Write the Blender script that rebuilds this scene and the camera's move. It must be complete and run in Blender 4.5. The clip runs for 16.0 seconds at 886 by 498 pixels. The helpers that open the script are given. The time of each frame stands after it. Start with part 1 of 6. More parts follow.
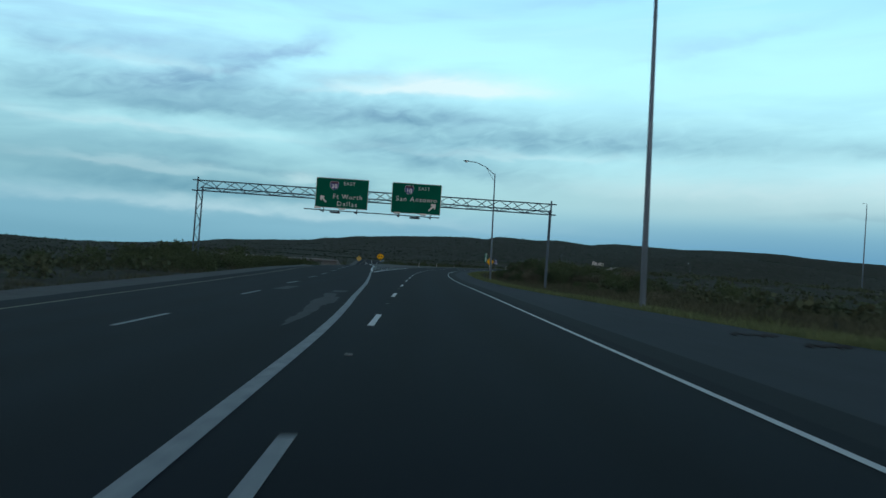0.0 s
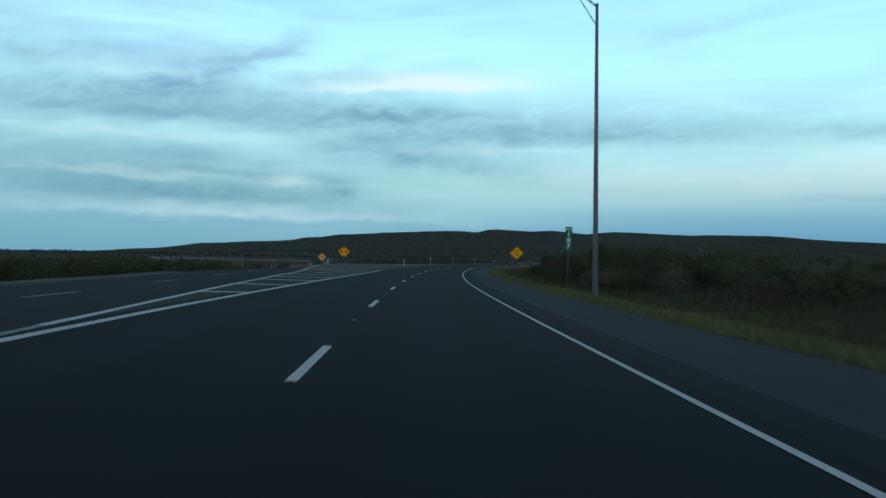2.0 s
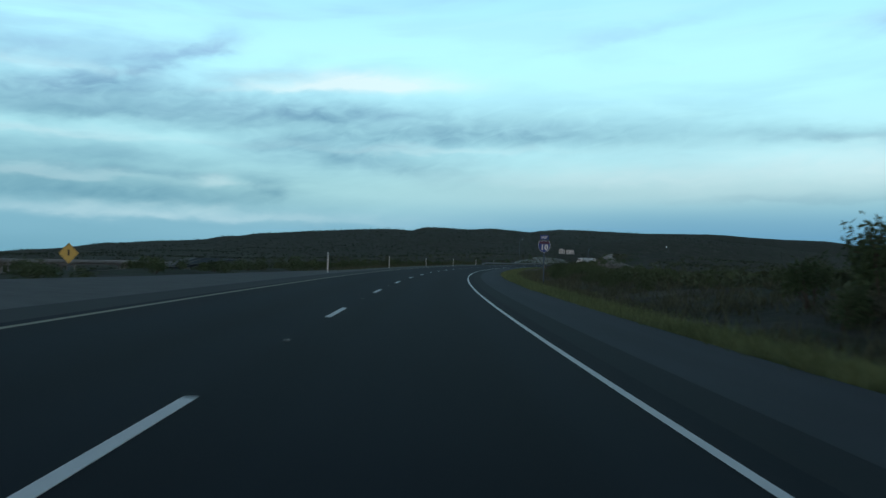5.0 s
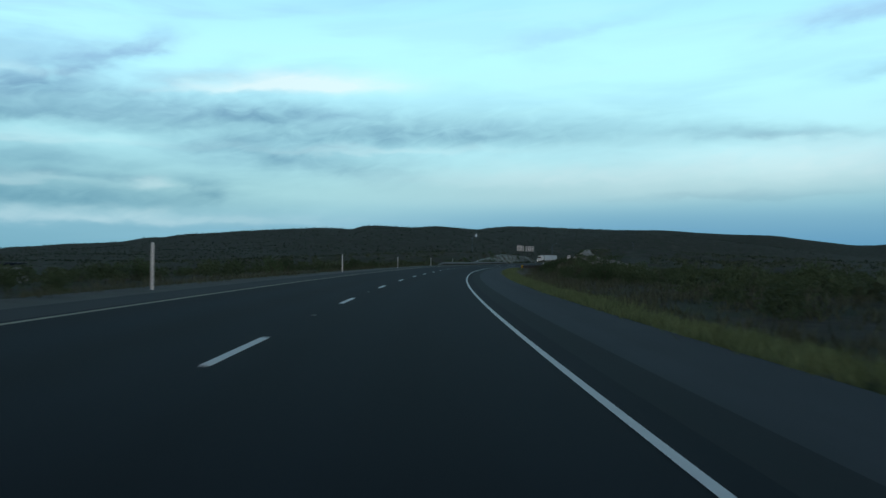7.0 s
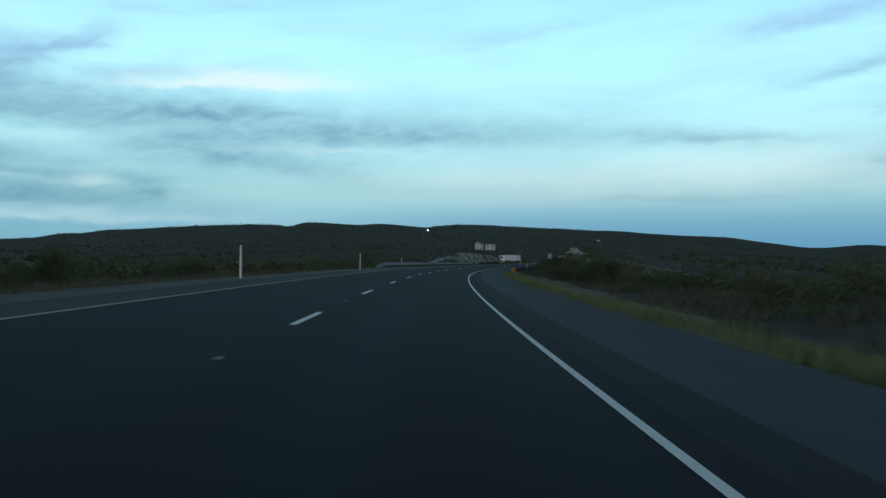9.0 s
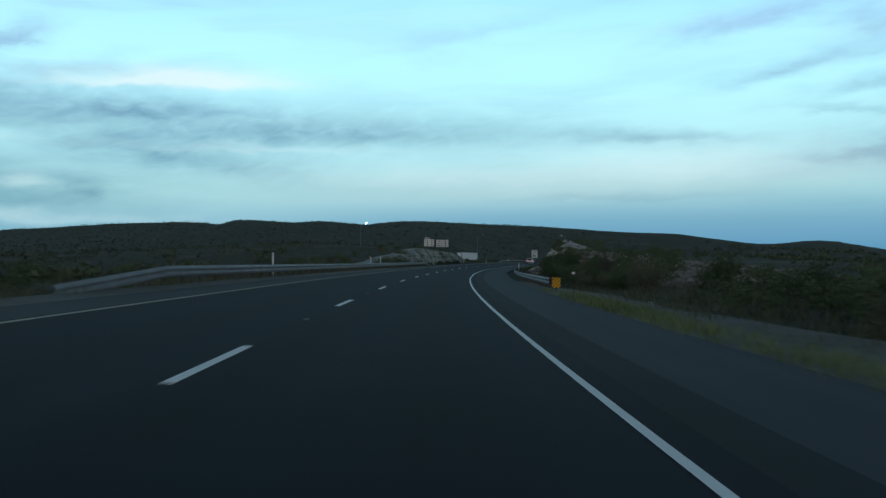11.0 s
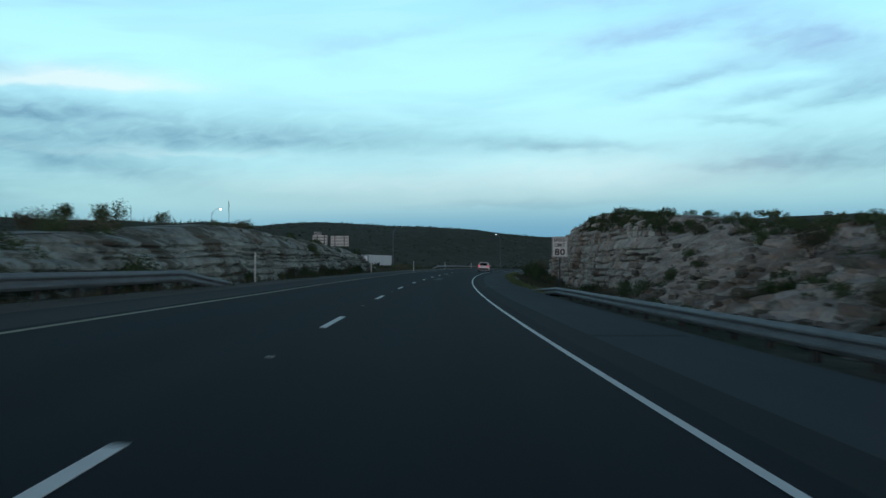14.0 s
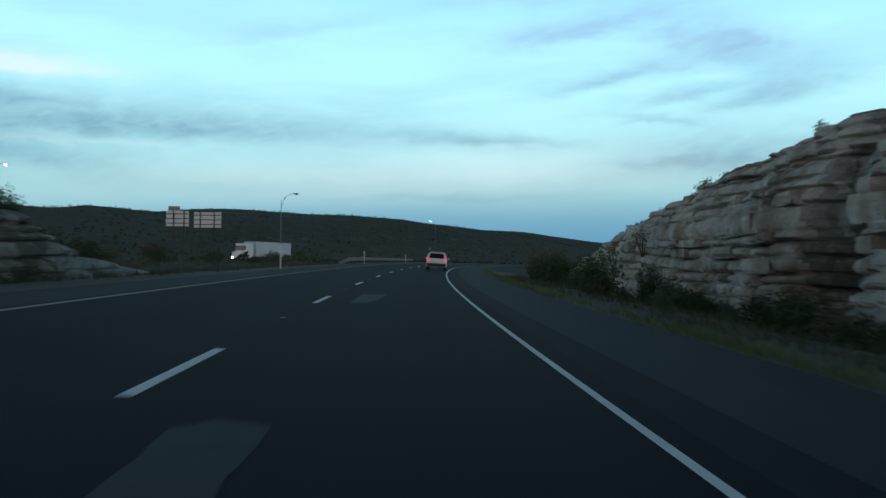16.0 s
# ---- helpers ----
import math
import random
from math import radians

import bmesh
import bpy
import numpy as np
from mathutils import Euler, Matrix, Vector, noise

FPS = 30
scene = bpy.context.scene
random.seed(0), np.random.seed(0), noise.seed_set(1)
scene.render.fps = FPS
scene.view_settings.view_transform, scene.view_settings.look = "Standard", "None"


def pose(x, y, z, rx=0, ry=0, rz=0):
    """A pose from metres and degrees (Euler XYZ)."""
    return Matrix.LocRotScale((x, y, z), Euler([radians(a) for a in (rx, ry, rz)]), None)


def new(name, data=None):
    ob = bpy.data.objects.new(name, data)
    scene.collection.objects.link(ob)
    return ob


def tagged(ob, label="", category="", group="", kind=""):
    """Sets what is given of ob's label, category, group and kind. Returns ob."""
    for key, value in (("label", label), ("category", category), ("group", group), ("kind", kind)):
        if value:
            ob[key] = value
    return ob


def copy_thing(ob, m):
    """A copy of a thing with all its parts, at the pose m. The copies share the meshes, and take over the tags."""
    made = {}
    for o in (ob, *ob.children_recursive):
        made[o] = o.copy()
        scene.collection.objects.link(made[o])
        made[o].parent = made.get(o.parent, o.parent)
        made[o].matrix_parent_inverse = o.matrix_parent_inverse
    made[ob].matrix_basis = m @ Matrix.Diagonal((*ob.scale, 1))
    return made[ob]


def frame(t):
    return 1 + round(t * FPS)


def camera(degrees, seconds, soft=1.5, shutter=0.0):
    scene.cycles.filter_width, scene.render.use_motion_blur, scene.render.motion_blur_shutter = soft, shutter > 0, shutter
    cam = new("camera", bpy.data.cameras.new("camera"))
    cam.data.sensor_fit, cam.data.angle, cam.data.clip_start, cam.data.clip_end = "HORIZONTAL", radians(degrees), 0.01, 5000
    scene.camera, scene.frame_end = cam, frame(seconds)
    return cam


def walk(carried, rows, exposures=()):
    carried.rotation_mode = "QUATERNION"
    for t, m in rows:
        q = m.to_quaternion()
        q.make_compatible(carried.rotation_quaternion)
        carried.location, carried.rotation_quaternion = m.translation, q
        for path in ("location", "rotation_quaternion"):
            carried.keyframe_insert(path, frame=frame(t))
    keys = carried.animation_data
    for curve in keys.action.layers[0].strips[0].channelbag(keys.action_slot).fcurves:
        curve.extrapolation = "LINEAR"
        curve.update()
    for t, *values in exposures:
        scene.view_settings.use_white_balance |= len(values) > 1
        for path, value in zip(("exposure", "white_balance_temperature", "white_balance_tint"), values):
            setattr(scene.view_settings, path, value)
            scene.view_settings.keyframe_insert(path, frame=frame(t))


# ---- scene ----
cam = camera(54.9, 16.0, soft=1.5, shutter=0.2)
PATH = [
    (0.0, -0.02, 0.11, 1.091, 90.95, -3.98, -0.04),
    (0.5, -0.46, 17.01, 1.039, 90.85, -4.09, -0.24),
    (1.0, -0.80, 33.87, 0.993, 90.86, -3.26, -0.31),
    (1.5, -1.13, 50.73, 0.945, 90.77, -2.12, -0.63),
    (2.0, -1.38, 67.62, 0.897, 90.72, -1.69, -0.80),
    (2.5, -1.53, 84.55, 0.811, 90.63, -2.20, -1.26),
    (3.0, -1.53, 101.48, 0.788, 90.74, -1.57, -1.98),
    (3.5, -1.29, 118.47, 0.755, 90.79, -1.29, -2.58),
    (4.0, -0.92, 135.41, 0.771, 90.79, -1.28, -3.45),
    (4.5, -0.19, 152.39, 0.771, 90.84, -1.40, -4.38),
    (5.0, 0.80, 169.40, 0.773, 90.88, -1.41, -5.34),
    (5.5, 2.09, 186.41, 0.775, 90.91, -1.31, -6.32),
    (6.0, 3.66, 203.42, 0.779, 90.94, -1.09, -7.30),
    (6.5, 5.51, 220.41, 0.784, 90.99, -0.78, -8.28),
    (7.0, 7.72, 237.31, 0.799, 90.94, -0.52, -9.20),
    (7.5, 10.15, 254.15, 0.814, 91.00, -0.58, -9.98),
    (8.0, 12.83, 271.05, 0.838, 90.92, -0.62, -10.90),
    (8.5, 15.79, 287.85, 0.860, 90.95, -0.66, -12.01),
    (9.0, 19.06, 304.64, 0.878, 91.00, -0.83, -12.81),
    (9.5, 22.50, 321.04, 0.933, 91.05, -0.82, -13.79),
    (10.0, 26.23, 337.34, 0.990, 91.07, -0.72, -14.79),
    (10.5, 30.21, 353.59, 1.045, 91.05, -0.56, -15.73),
    (11.0, 34.48, 369.85, 1.091, 90.99, -0.32, -16.57),
    (11.5, 39.01, 386.19, 1.122, 90.90, -0.05, -17.37),
    (12.0, 44.02, 402.87, 1.149, 90.88, -0.05, -18.16),
    (12.5, 49.15, 419.21, 1.184, 90.76, -0.48, -19.33),
    (13.0, 54.54, 435.55, 1.245, 90.80, -0.99, -20.56),
    (13.5, 60.24, 451.56, 1.319, 90.94, -0.79, -21.57),
    (14.0, 66.25, 467.57, 1.355, 91.44, -0.11, -22.72),
    (14.5, 72.71, 483.68, 1.446, 91.11, -0.04, -23.87),
    (15.0, 79.37, 499.56, 1.498, 90.97, -0.08, -24.77),
    (15.5, 86.19, 515.26, 1.597, 91.03, -0.76, -25.89),
    (16.0, 93.41, 530.76, 1.675, 91.02, -0.58, -27.83),
]
walk(cam, [(t, pose(*p)) for t, *p in PATH])

# ---- world: dusk sky with streaky cloud, and an added bright band low behind ----
SKY_STRENGTH = 1.0
scene.view_settings.exposure = 0.0
world = bpy.data.worlds.new("dusk_sky")
scene.world = world
world.use_nodes = True
wn = world.node_tree
wn.nodes.clear()


class Net:
    """Small builder for chains of math nodes."""

    def __init__(self, tree):
        self.t = tree

    def put(self, sock, v):
        if isinstance(v, bpy.types.NodeSocket):
            self.t.links.new(v, sock)
        elif v is not None:
            sock.default_value = v

    def math(self, op, a, b=None, c=None, clamp=False):
        n = self.t.nodes.new("ShaderNodeMath")
        n.operation, n.use_clamp = op, clamp
        for i, v in enumerate((a, b, c)):
            self.put(n.inputs[i], v)
        return n.outputs[0]

    def vec(self, x, y, z):
        n = self.t.nodes.new("ShaderNodeCombineXYZ")
        for i, v in enumerate((x, y, z)):
            self.put(n.inputs[i], v)
        return n.outputs[0]

    def noise(self, v, scale, detail=4.0, rough=0.55, dist=0.0):
        n = self.t.nodes.new("ShaderNodeTexNoise")
        self.put(n.inputs["Vector"], v)
        n.inputs["Scale"].default_value = scale
        n.inputs["Detail"].default_value = detail
        n.inputs["Roughness"].default_value = rough
        n.inputs["Distortion"].default_value = dist
        return n.outputs["Fac"]

    def ramp(self, fac, stops, ease="EASE"):
        n = self.t.nodes.new("ShaderNodeValToRGB")
        n.color_ramp.interpolation = ease
        e = n.color_ramp.elements
        while len(e) < len(stops):
            e.new(0.5)
        for k, (p, c) in zip(e, stops):
            k.position = p
            k.color = (*c, 1) if isinstance(c, tuple) else (c, c, c, 1)
        self.put(n.inputs["Fac"], fac)
        return n.outputs["Color"]

    def mix(self, fac, a, b, blend="MIX"):
        n = self.t.nodes.new("ShaderNodeMix")
        n.data_type, n.blend_type = "RGBA", blend
        self.put(n.inputs[0], fac)
        for i, v in ((6, a), (7, b)):
            if isinstance(v, tuple):
                v = (*v, 1)
            self.put(n.inputs[i], v)
        return n.outputs[2]


def build_sky():
    k = Net(wn)
    co = wn.nodes.new("ShaderNodeTexCoord").outputs["Generated"]
    sep = wn.nodes.new("ShaderNodeSeparateXYZ")
    wn.links.new(co, sep.inputs[0])
    x, y, z = sep.outputs
    az = k.math("MULTIPLY", k.math("ARCTAN2", x, y), 57.2958)      # degrees, + to the right
    el = k.math("MULTIPLY", k.math("ARCSINE", z), 57.2958)
    # clear sky by height
    h = k.math("DIVIDE", el, 60.0, clamp=True)
    # kept dark above 24 degrees so flat ground gets less light
    ahead = k.ramp(h, [(0.0, (0.16, 0.37, 0.50)), (0.03, (0.25, 0.51, 0.64)), (0.075, (0.43, 0.76, 0.80)), (0.13, (0.51, 0.93, 1.01)),
                       (0.22, (0.51, 1.0, 1.14)), (0.31, (0.41, 0.87, 1.14)), (0.40, (0.10, 0.20, 0.30)), (0.55, (0.03, 0.06, 0.10)), (1.0, (0.02, 0.045, 0.075))])
    # deeper blue low down to the right of the start heading
    low = k.math("MULTIPLY", k.ramp(k.math("DIVIDE", el, 9.0, clamp=True), [(0.0, 1.0), (0.3, 0.6), (0.7, 0.0)]),
                 k.ramp(k.math("DIVIDE", k.math("ADD", az, 12.0), 36.0, clamp=True), [(0.0, 0.0), (1.0, 1.0)]))
    base = k.mix(k.math("MULTIPLY", low, 0.85), ahead, (0.08, 0.265, 0.47))
    lowl = k.math("MULTIPLY", k.ramp(k.math("DIVIDE", el, 11.0, clamp=True), [(0.0, 1.0), (0.5, 0.8), (1.0, 0.0)]),
                  k.ramp(k.math("DIVIDE", k.math("SUBTRACT", 3.0, az), 24.0, clamp=True), [(0.0, 0.0), (1.0, 1.0)]))
    base = k.mix(k.math("MULTIPLY", lowl, 0.6), base, (0.19, 0.43, 0.55))
    # low band of unseen sky behind brightened to light signs and rock facing it
    away = k.ramp(k.math("DIVIDE", k.math("ABSOLUTE", k.math("SUBTRACT", az, 12.0)), 180.0, clamp=True), [(0.0, 0.0), (0.28, 0.0), (0.6, 0.85), (1.0, 1.0)])
    behind = k.ramp(h, [(0.0, (1.66, 1.62, 1.60)), (0.13, (1.42, 1.40, 1.42)), (0.30, (0.20, 0.22, 0.26)), (0.55, (0.03, 0.06, 0.10)), (1.0, (0.02, 0.045, 0.075))])
    base = k.mix(away, base, behind)
    # cloud field: noise drawn out along the horizon
    wob = k.noise(k.vec(k.math("MULTIPLY", az, 0.05), k.math("MULTIPLY", el, 0.2), 3.0), 1.0, 3.0)
    u = k.math("ADD", k.math("MULTIPLY", az, 0.055), k.math("MULTIPLY", wob, 0.5))
    v = k.math("ADD", k.math("ADD", k.math("MULTIPLY", el, 0.36), k.math("MULTIPLY", az, -0.012)), k.math("MULTIPLY", wob, 0.9))
    streak = k.noise(k.vec(u, v, 0.0), 1.0, 5.0, 0.5, 0.3)
    fine = k.noise(k.vec(k.math("MULTIPLY", az, 0.22), k.math("ADD", k.math("MULTIPLY", el, 0.55), k.math("MULTIPLY", az, -0.06)), 7.0), 1.0, 5.0, 0.55, 0.6)
    wisp = k.noise(k.vec(k.math("MULTIPLY", az, 0.5), k.math("ADD", k.math("MULTIPLY", el, 1.35), k.math("MULTIPLY", az, -0.22)), 11.0), 1.0, 3.0, 0.5, 0.8)
    # drifted coordinates, so that the banks fray
    drift = k.noise(k.vec(k.math("MULTIPLY", az, 0.20), k.math("MULTIPLY", el, 0.55), 23.0), 1.0, 4.0, 0.52)
    lift = k.noise(k.vec(k.math("MULTIPLY", az, 0.30), k.math("MULTIPLY", el, 0.8), 31.0), 1.0, 4.0, 0.52)

    def blob(a0, e0, wa, we, tilt, power, fray=1.0):
        ca = k.math("ADD", az, k.math("MULTIPLY", k.math("SUBTRACT", drift, 0.5), 7.0 * fray))
        ce = k.math("ADD", el, k.math("MULTIPLY", k.math("SUBTRACT", lift, 0.5), 1.4 * fray))
        da = k.math("SUBTRACT", ca, a0)
        p = k.math("DIVIDE", da, wa)
        q = k.math("DIVIDE", k.math("SUBTRACT", k.math("SUBTRACT", ce, e0), k.math("MULTIPLY", da, tilt)), we)
        q = k.math("MAXIMUM", k.math("MULTIPLY", q, 0.8), k.math("MULTIPLY", q, -1.5))      # flatter below, soft above
        r = k.math("ADD", k.math("MULTIPLY", p, p), k.math("MULTIPLY", q, q))
        return k.math("MULTIPLY", k.math("POWER", 2.718, k.math("MULTIPLY", r, -0.8)), power)

    dark = None
    for b in CLOUDS_DARK:
        g = blob(*b)
        dark = g if dark is None else k.math("ADD", dark, g)
    white = None
    for b in CLOUDS_WHITE:
        g = blob(*b)
        white = g if white is None else k.math("ADD", white, g)
    tex = k.ramp(wisp, [(0.3, 0.0), (0.7, 1.0)], "LINEAR")
    dark = k.math("MULTIPLY", dark, k.math("ADD", 0.72, k.math("MULTIPLY", tex, 0.38)), clamp=True)
    white = k.math("MULTIPLY", white, k.math("ADD", 0.75, k.math("MULTIPLY", tex, 0.4)), clamp=True)
    veil = k.ramp(streak, [(0.0, 0.0), (0.44, 0.0), (0.62, 0.7), (1.0, 1.0)])
    veil = k.math("MULTIPLY", veil, k.ramp(k.math("DIVIDE", el, 40.0, clamp=True), [(0.0, 0.15), (0.08, 0.6), (0.2, 1.0), (1.0, 1.0)]))
    cloud_grey = k.mix(fine, (0.125, 0.315, 0.44), (0.26, 0.50, 0.64))
    cloud_high = k.mix(fine, (0.25, 0.45, 0.74), (0.40, 0.62, 0.92))
    cl = k.mix(k.ramp(k.math("DIVIDE", k.math("SUBTRACT", el, 8.0), 8.0, clamp=True), [(0.0, 0.0), (1.0, 1.0)]), cloud_grey, cloud_high)
    cl = k.mix(k.ramp(k.math("DIVIDE", el, 8.0, clamp=True), [(0.45, 0.9), (1.0, 0.0)]), cl, k.mix(fine, (0.085, 0.26, 0.37), (0.17, 0.39, 0.50)))
    cl = k.mix(away, cl, (0.14, 0.15, 0.16))
    thick = k.ramp(k.math("DIVIDE", k.math("ADD", az, 30.0), 60.0, clamp=True), [(0.0, 0.62), (0.4, 0.5), (0.62, 0.2), (1.0, 0.26)])
    col = k.mix(k.math("MULTIPLY", veil, thick), base, cl)
    light = k.ramp(k.noise(k.vec(k.math("MULTIPLY", az, 0.09), k.math("ADD", k.math("MULTIPLY", el, 0.75), k.math("MULTIPLY", az, -0.05)), 19.0), 1.0, 4.0, 0.5, 0.3), [(0.3, 0.0), (0.5, 0.0), (0.68, 0.3), (1.0, 0.4)])
    light = k.math("MULTIPLY", light, k.ramp(k.math("DIVIDE", el, 12.0, clamp=True), [(0.0, 0.0), (0.4, 0.0), (0.8, 1.0), (1.0, 1.0)]))
    col = k.mix(k.math("MULTIPLY", light, k.math("SUBTRACT", 1.0, away)), col, (0.52, 0.95, 1.0))
    col = k.mix(k.math("MULTIPLY", dark, 1.0), col, cl)
    col = k.mix(k.math("MULTIPLY", white, 0.85), col, (0.78, 0.97, 1.0))
    col = k.mix(blob(26.0, 5.0, 18.0, 1.2, 0.03, 0.4, 0.3), col, (0.56, 0.73, 0.76))
    bg = wn.nodes.new("ShaderNodeBackground")
    wn.links.new(col, bg.inputs[0])
    bg.inputs[1].default_value = SKY_STRENGTH
    out = wn.nodes.new("ShaderNodeOutputWorld")
    wn.links.new(bg.outputs[0], out.inputs[0])


# cloud banks: azimuth, height, half width, half height (degrees), tilt, weight
CLOUDS_DARK = [(9.0, 6.0, 15.0, 2.4, 0.0, 0.2, 0.2), (10.5, 8.5, 10.5, 1.25, 0.0, 0.62, 0.12), (2.0, 8.1, 6.0, 0.8, 0.02, 0.25, 0.4), (-19.0, 8.9, 13.0, 1.0, 0.0, 0.8), (-3.5, 9.6, 6.0, 0.75, 0.02, 0.6), (-17.0, 10.4, 8.0, 0.8, 0.04, 0.55),
               (-21.0, 12.1, 4.0, 0.9, 0.15, 0.55), (-14.0, 12.0, 4.0, 1.0, 0.28, 0.6), (-10.6, 13.2, 3.0, 0.7, 0.40, 0.45), (-27.0, 11.8, 3.0, 1.2, -0.06, 0.55), (-6.5, 12.0, 2.2, 0.4, 0.35, 0.3),
               (-16.5, 3.8, 9.5, 0.85, 0.0, 0.85, 0.4), (-6.4, 4.35, 1.2, 0.75, 0.1, 0.4), (0.0, 6.5, 6.0, 1.1, -0.10, 0.5), (-5.0, 7.2, 4.0, 0.6, -0.05, 0.35), (-17.0, 6.1, 9.0, 0.4, 0.0, 0.4), (-15.0, 5.3, 9.0, 0.3, -0.02, 0.4),
               (30.3, 8.2, 4.8, 0.4, -0.05, 0.55), (36.5, 15.2, 4.6, 0.65, 0.16, 0.65), (39.5, 12.2, 4.4, 0.6, 0.18, 0.6), (46.0, 14.0, 4.4, 1.4, -0.25, 0.7), (43.5, 11.0, 3.4, 0.45, 0.15, 0.5), (49.0, 10.8, 3.2, 0.8, 0.15, 0.7), (41.5, 9.4, 3.0, 0.3, -0.1, 0.4),
               (46.0, 6.6, 9.0, 1.5, 0.04, 0.7, 0.6), (43.0, 6.6, 3.6, 0.36, 0.0, 0.4), (27.5, 4.3, 6.0, 0.24, 0.02, 0.35), (18.0, 15.0, 6.0, 0.5, 0.20, 0.3), (37.0, 18.0, 8.0, 0.9, 0.06, 0.6), (12.0, 18.2, 8.0, 0.6, 0.16, 0.35), (-20.0, 16.0, 8.0, 0.9, 0.12, 0.45), (-14.0, 19.0, 9.0, 0.9, 0.1, 0.35)]
CLOUDS_WHITE = [(0.0, 11.6, 4.6, 0.55, 0.01, 1.4, 0.6), (-5.5, 11.0, 3.0, 0.3, 0.06, 0.7), (-9.8, 4.8, 1.5, 0.35, 0.0, 0.4), (-20.0, 4.9, 5.0, 0.3, 0.0, 0.25), (5.0, 7.4, 7.0, 0.22, 0.01, 0.25), (-20.0, 11.3, 4.0, 0.35, 0.0, 0.25), (-20.0, 7.3, 8.0, 0.3, 0.0, 0.3), (-14.0, 2.6, 13.0, 0.4, 0.0, 0.35), (33.0, 6.3, 10.0, 1.1, 0.0, 0.5), (16.0, 5.6, 8.0, 0.7, 0.0, 0.3)]
build_sky()

# ---- materials ----
MATS = {}


def material(name, colors, scale=1.0, rough=0.8, metal=0.0, bump=0.0, bump_scale=None, speck=0.0, spec=0.5, vary=0.0, island=0.0, stretch=(1, 1, 1), coat=0.0, detail=6.0, place_map=False):
    """Procedural surface: two tones mixed by noise at two scales, with bump. vary: per object; island: per loose piece."""
    m = bpy.data.materials.new(name)
    m.use_nodes = True
    t = m.node_tree
    k = Net(t)
    b = t.nodes["Principled BSDF"]
    tc = t.nodes.new("ShaderNodeNewGeometry").outputs["Position"] if place_map else t.nodes.new("ShaderNodeTexCoord").outputs["Object"]
    mp = t.nodes.new("ShaderNodeMapping")
    t.links.new(tc, mp.inputs["Vector"])
    mp.inputs["Scale"].default_value = stretch
    co = mp.outputs[0]
    if vary:
        info = t.nodes.new("ShaderNodeObjectInfo")
        va = t.nodes.new("ShaderNodeVectorMath")
        t.links.new(co, va.inputs[0])
        t.links.new(k.vec(k.math("MULTIPLY", info.outputs["Random"], 90.0), 0.0, 0.0), va.inputs[1])
        co = va.outputs[0]
    n1 = k.noise(co, scale, detail, 0.6)
    n2 = k.noise(co, scale * 9.0, 4.0, 0.6)
    f = k.math("ADD", k.math("MULTIPLY", n1, 0.65), k.math("MULTIPLY", n2, 0.35))
    col = k.ramp(f, [(0.3, colors[0]), (0.7, colors[1])] + ([(0.85, colors[2])] if len(colors) > 2 else []), "LINEAR")
    if vary or island:
        src = info.outputs["Random"] if vary else t.nodes.new("ShaderNodeNewGeometry").outputs["Random Per Island"]
        amt = vary or island
        g = k.math("ADD", k.math("MULTIPLY", src, 2 * amt), 1 - amt)
        col = k.mix(1.0, col, k.vec(g, g, g), "MULTIPLY")
    if speck:
        sp = k.ramp(k.noise(co, scale * 40.0, 2.0, 0.5), [(0.55, 0.0), (0.72, 1.0)], "LINEAR")
        col = k.mix(k.math("MULTIPLY", sp, speck), col, colors[-1])
    t.links.new(col, b.inputs["Base Color"])
    b.inputs["Roughness"].default_value = rough
    b.inputs["Metallic"].default_value = metal
    b.inputs["Specular IOR Level"].default_value = spec
    if coat:
        b.inputs["Coat Weight"].default_value = coat
    if bump:
        bn = t.nodes.new("ShaderNodeBump")
        bn.inputs["Strength"].default_value = 0.8
        bn.inputs["Distance"].default_value = bump
        t.links.new(k.noise(co, bump_scale or scale * 6, 5.0, 0.65), bn.inputs["Height"])
        t.links.new(bn.outputs[0], b.inputs["Normal"])
    MATS[name] = m
    return m


def glow(name, color, strength):
    m = bpy.data.materials.new(name)
    m.use_nodes = True
    b = m.node_tree.nodes["Principled BSDF"]
    b.inputs["Base Color"].default_value = (*color, 1)
    b.inputs["Emission Color"].default_value = (*color, 1)
    b.inputs["Emission Strength"].default_value = strength
    MATS[name] = m
    return m


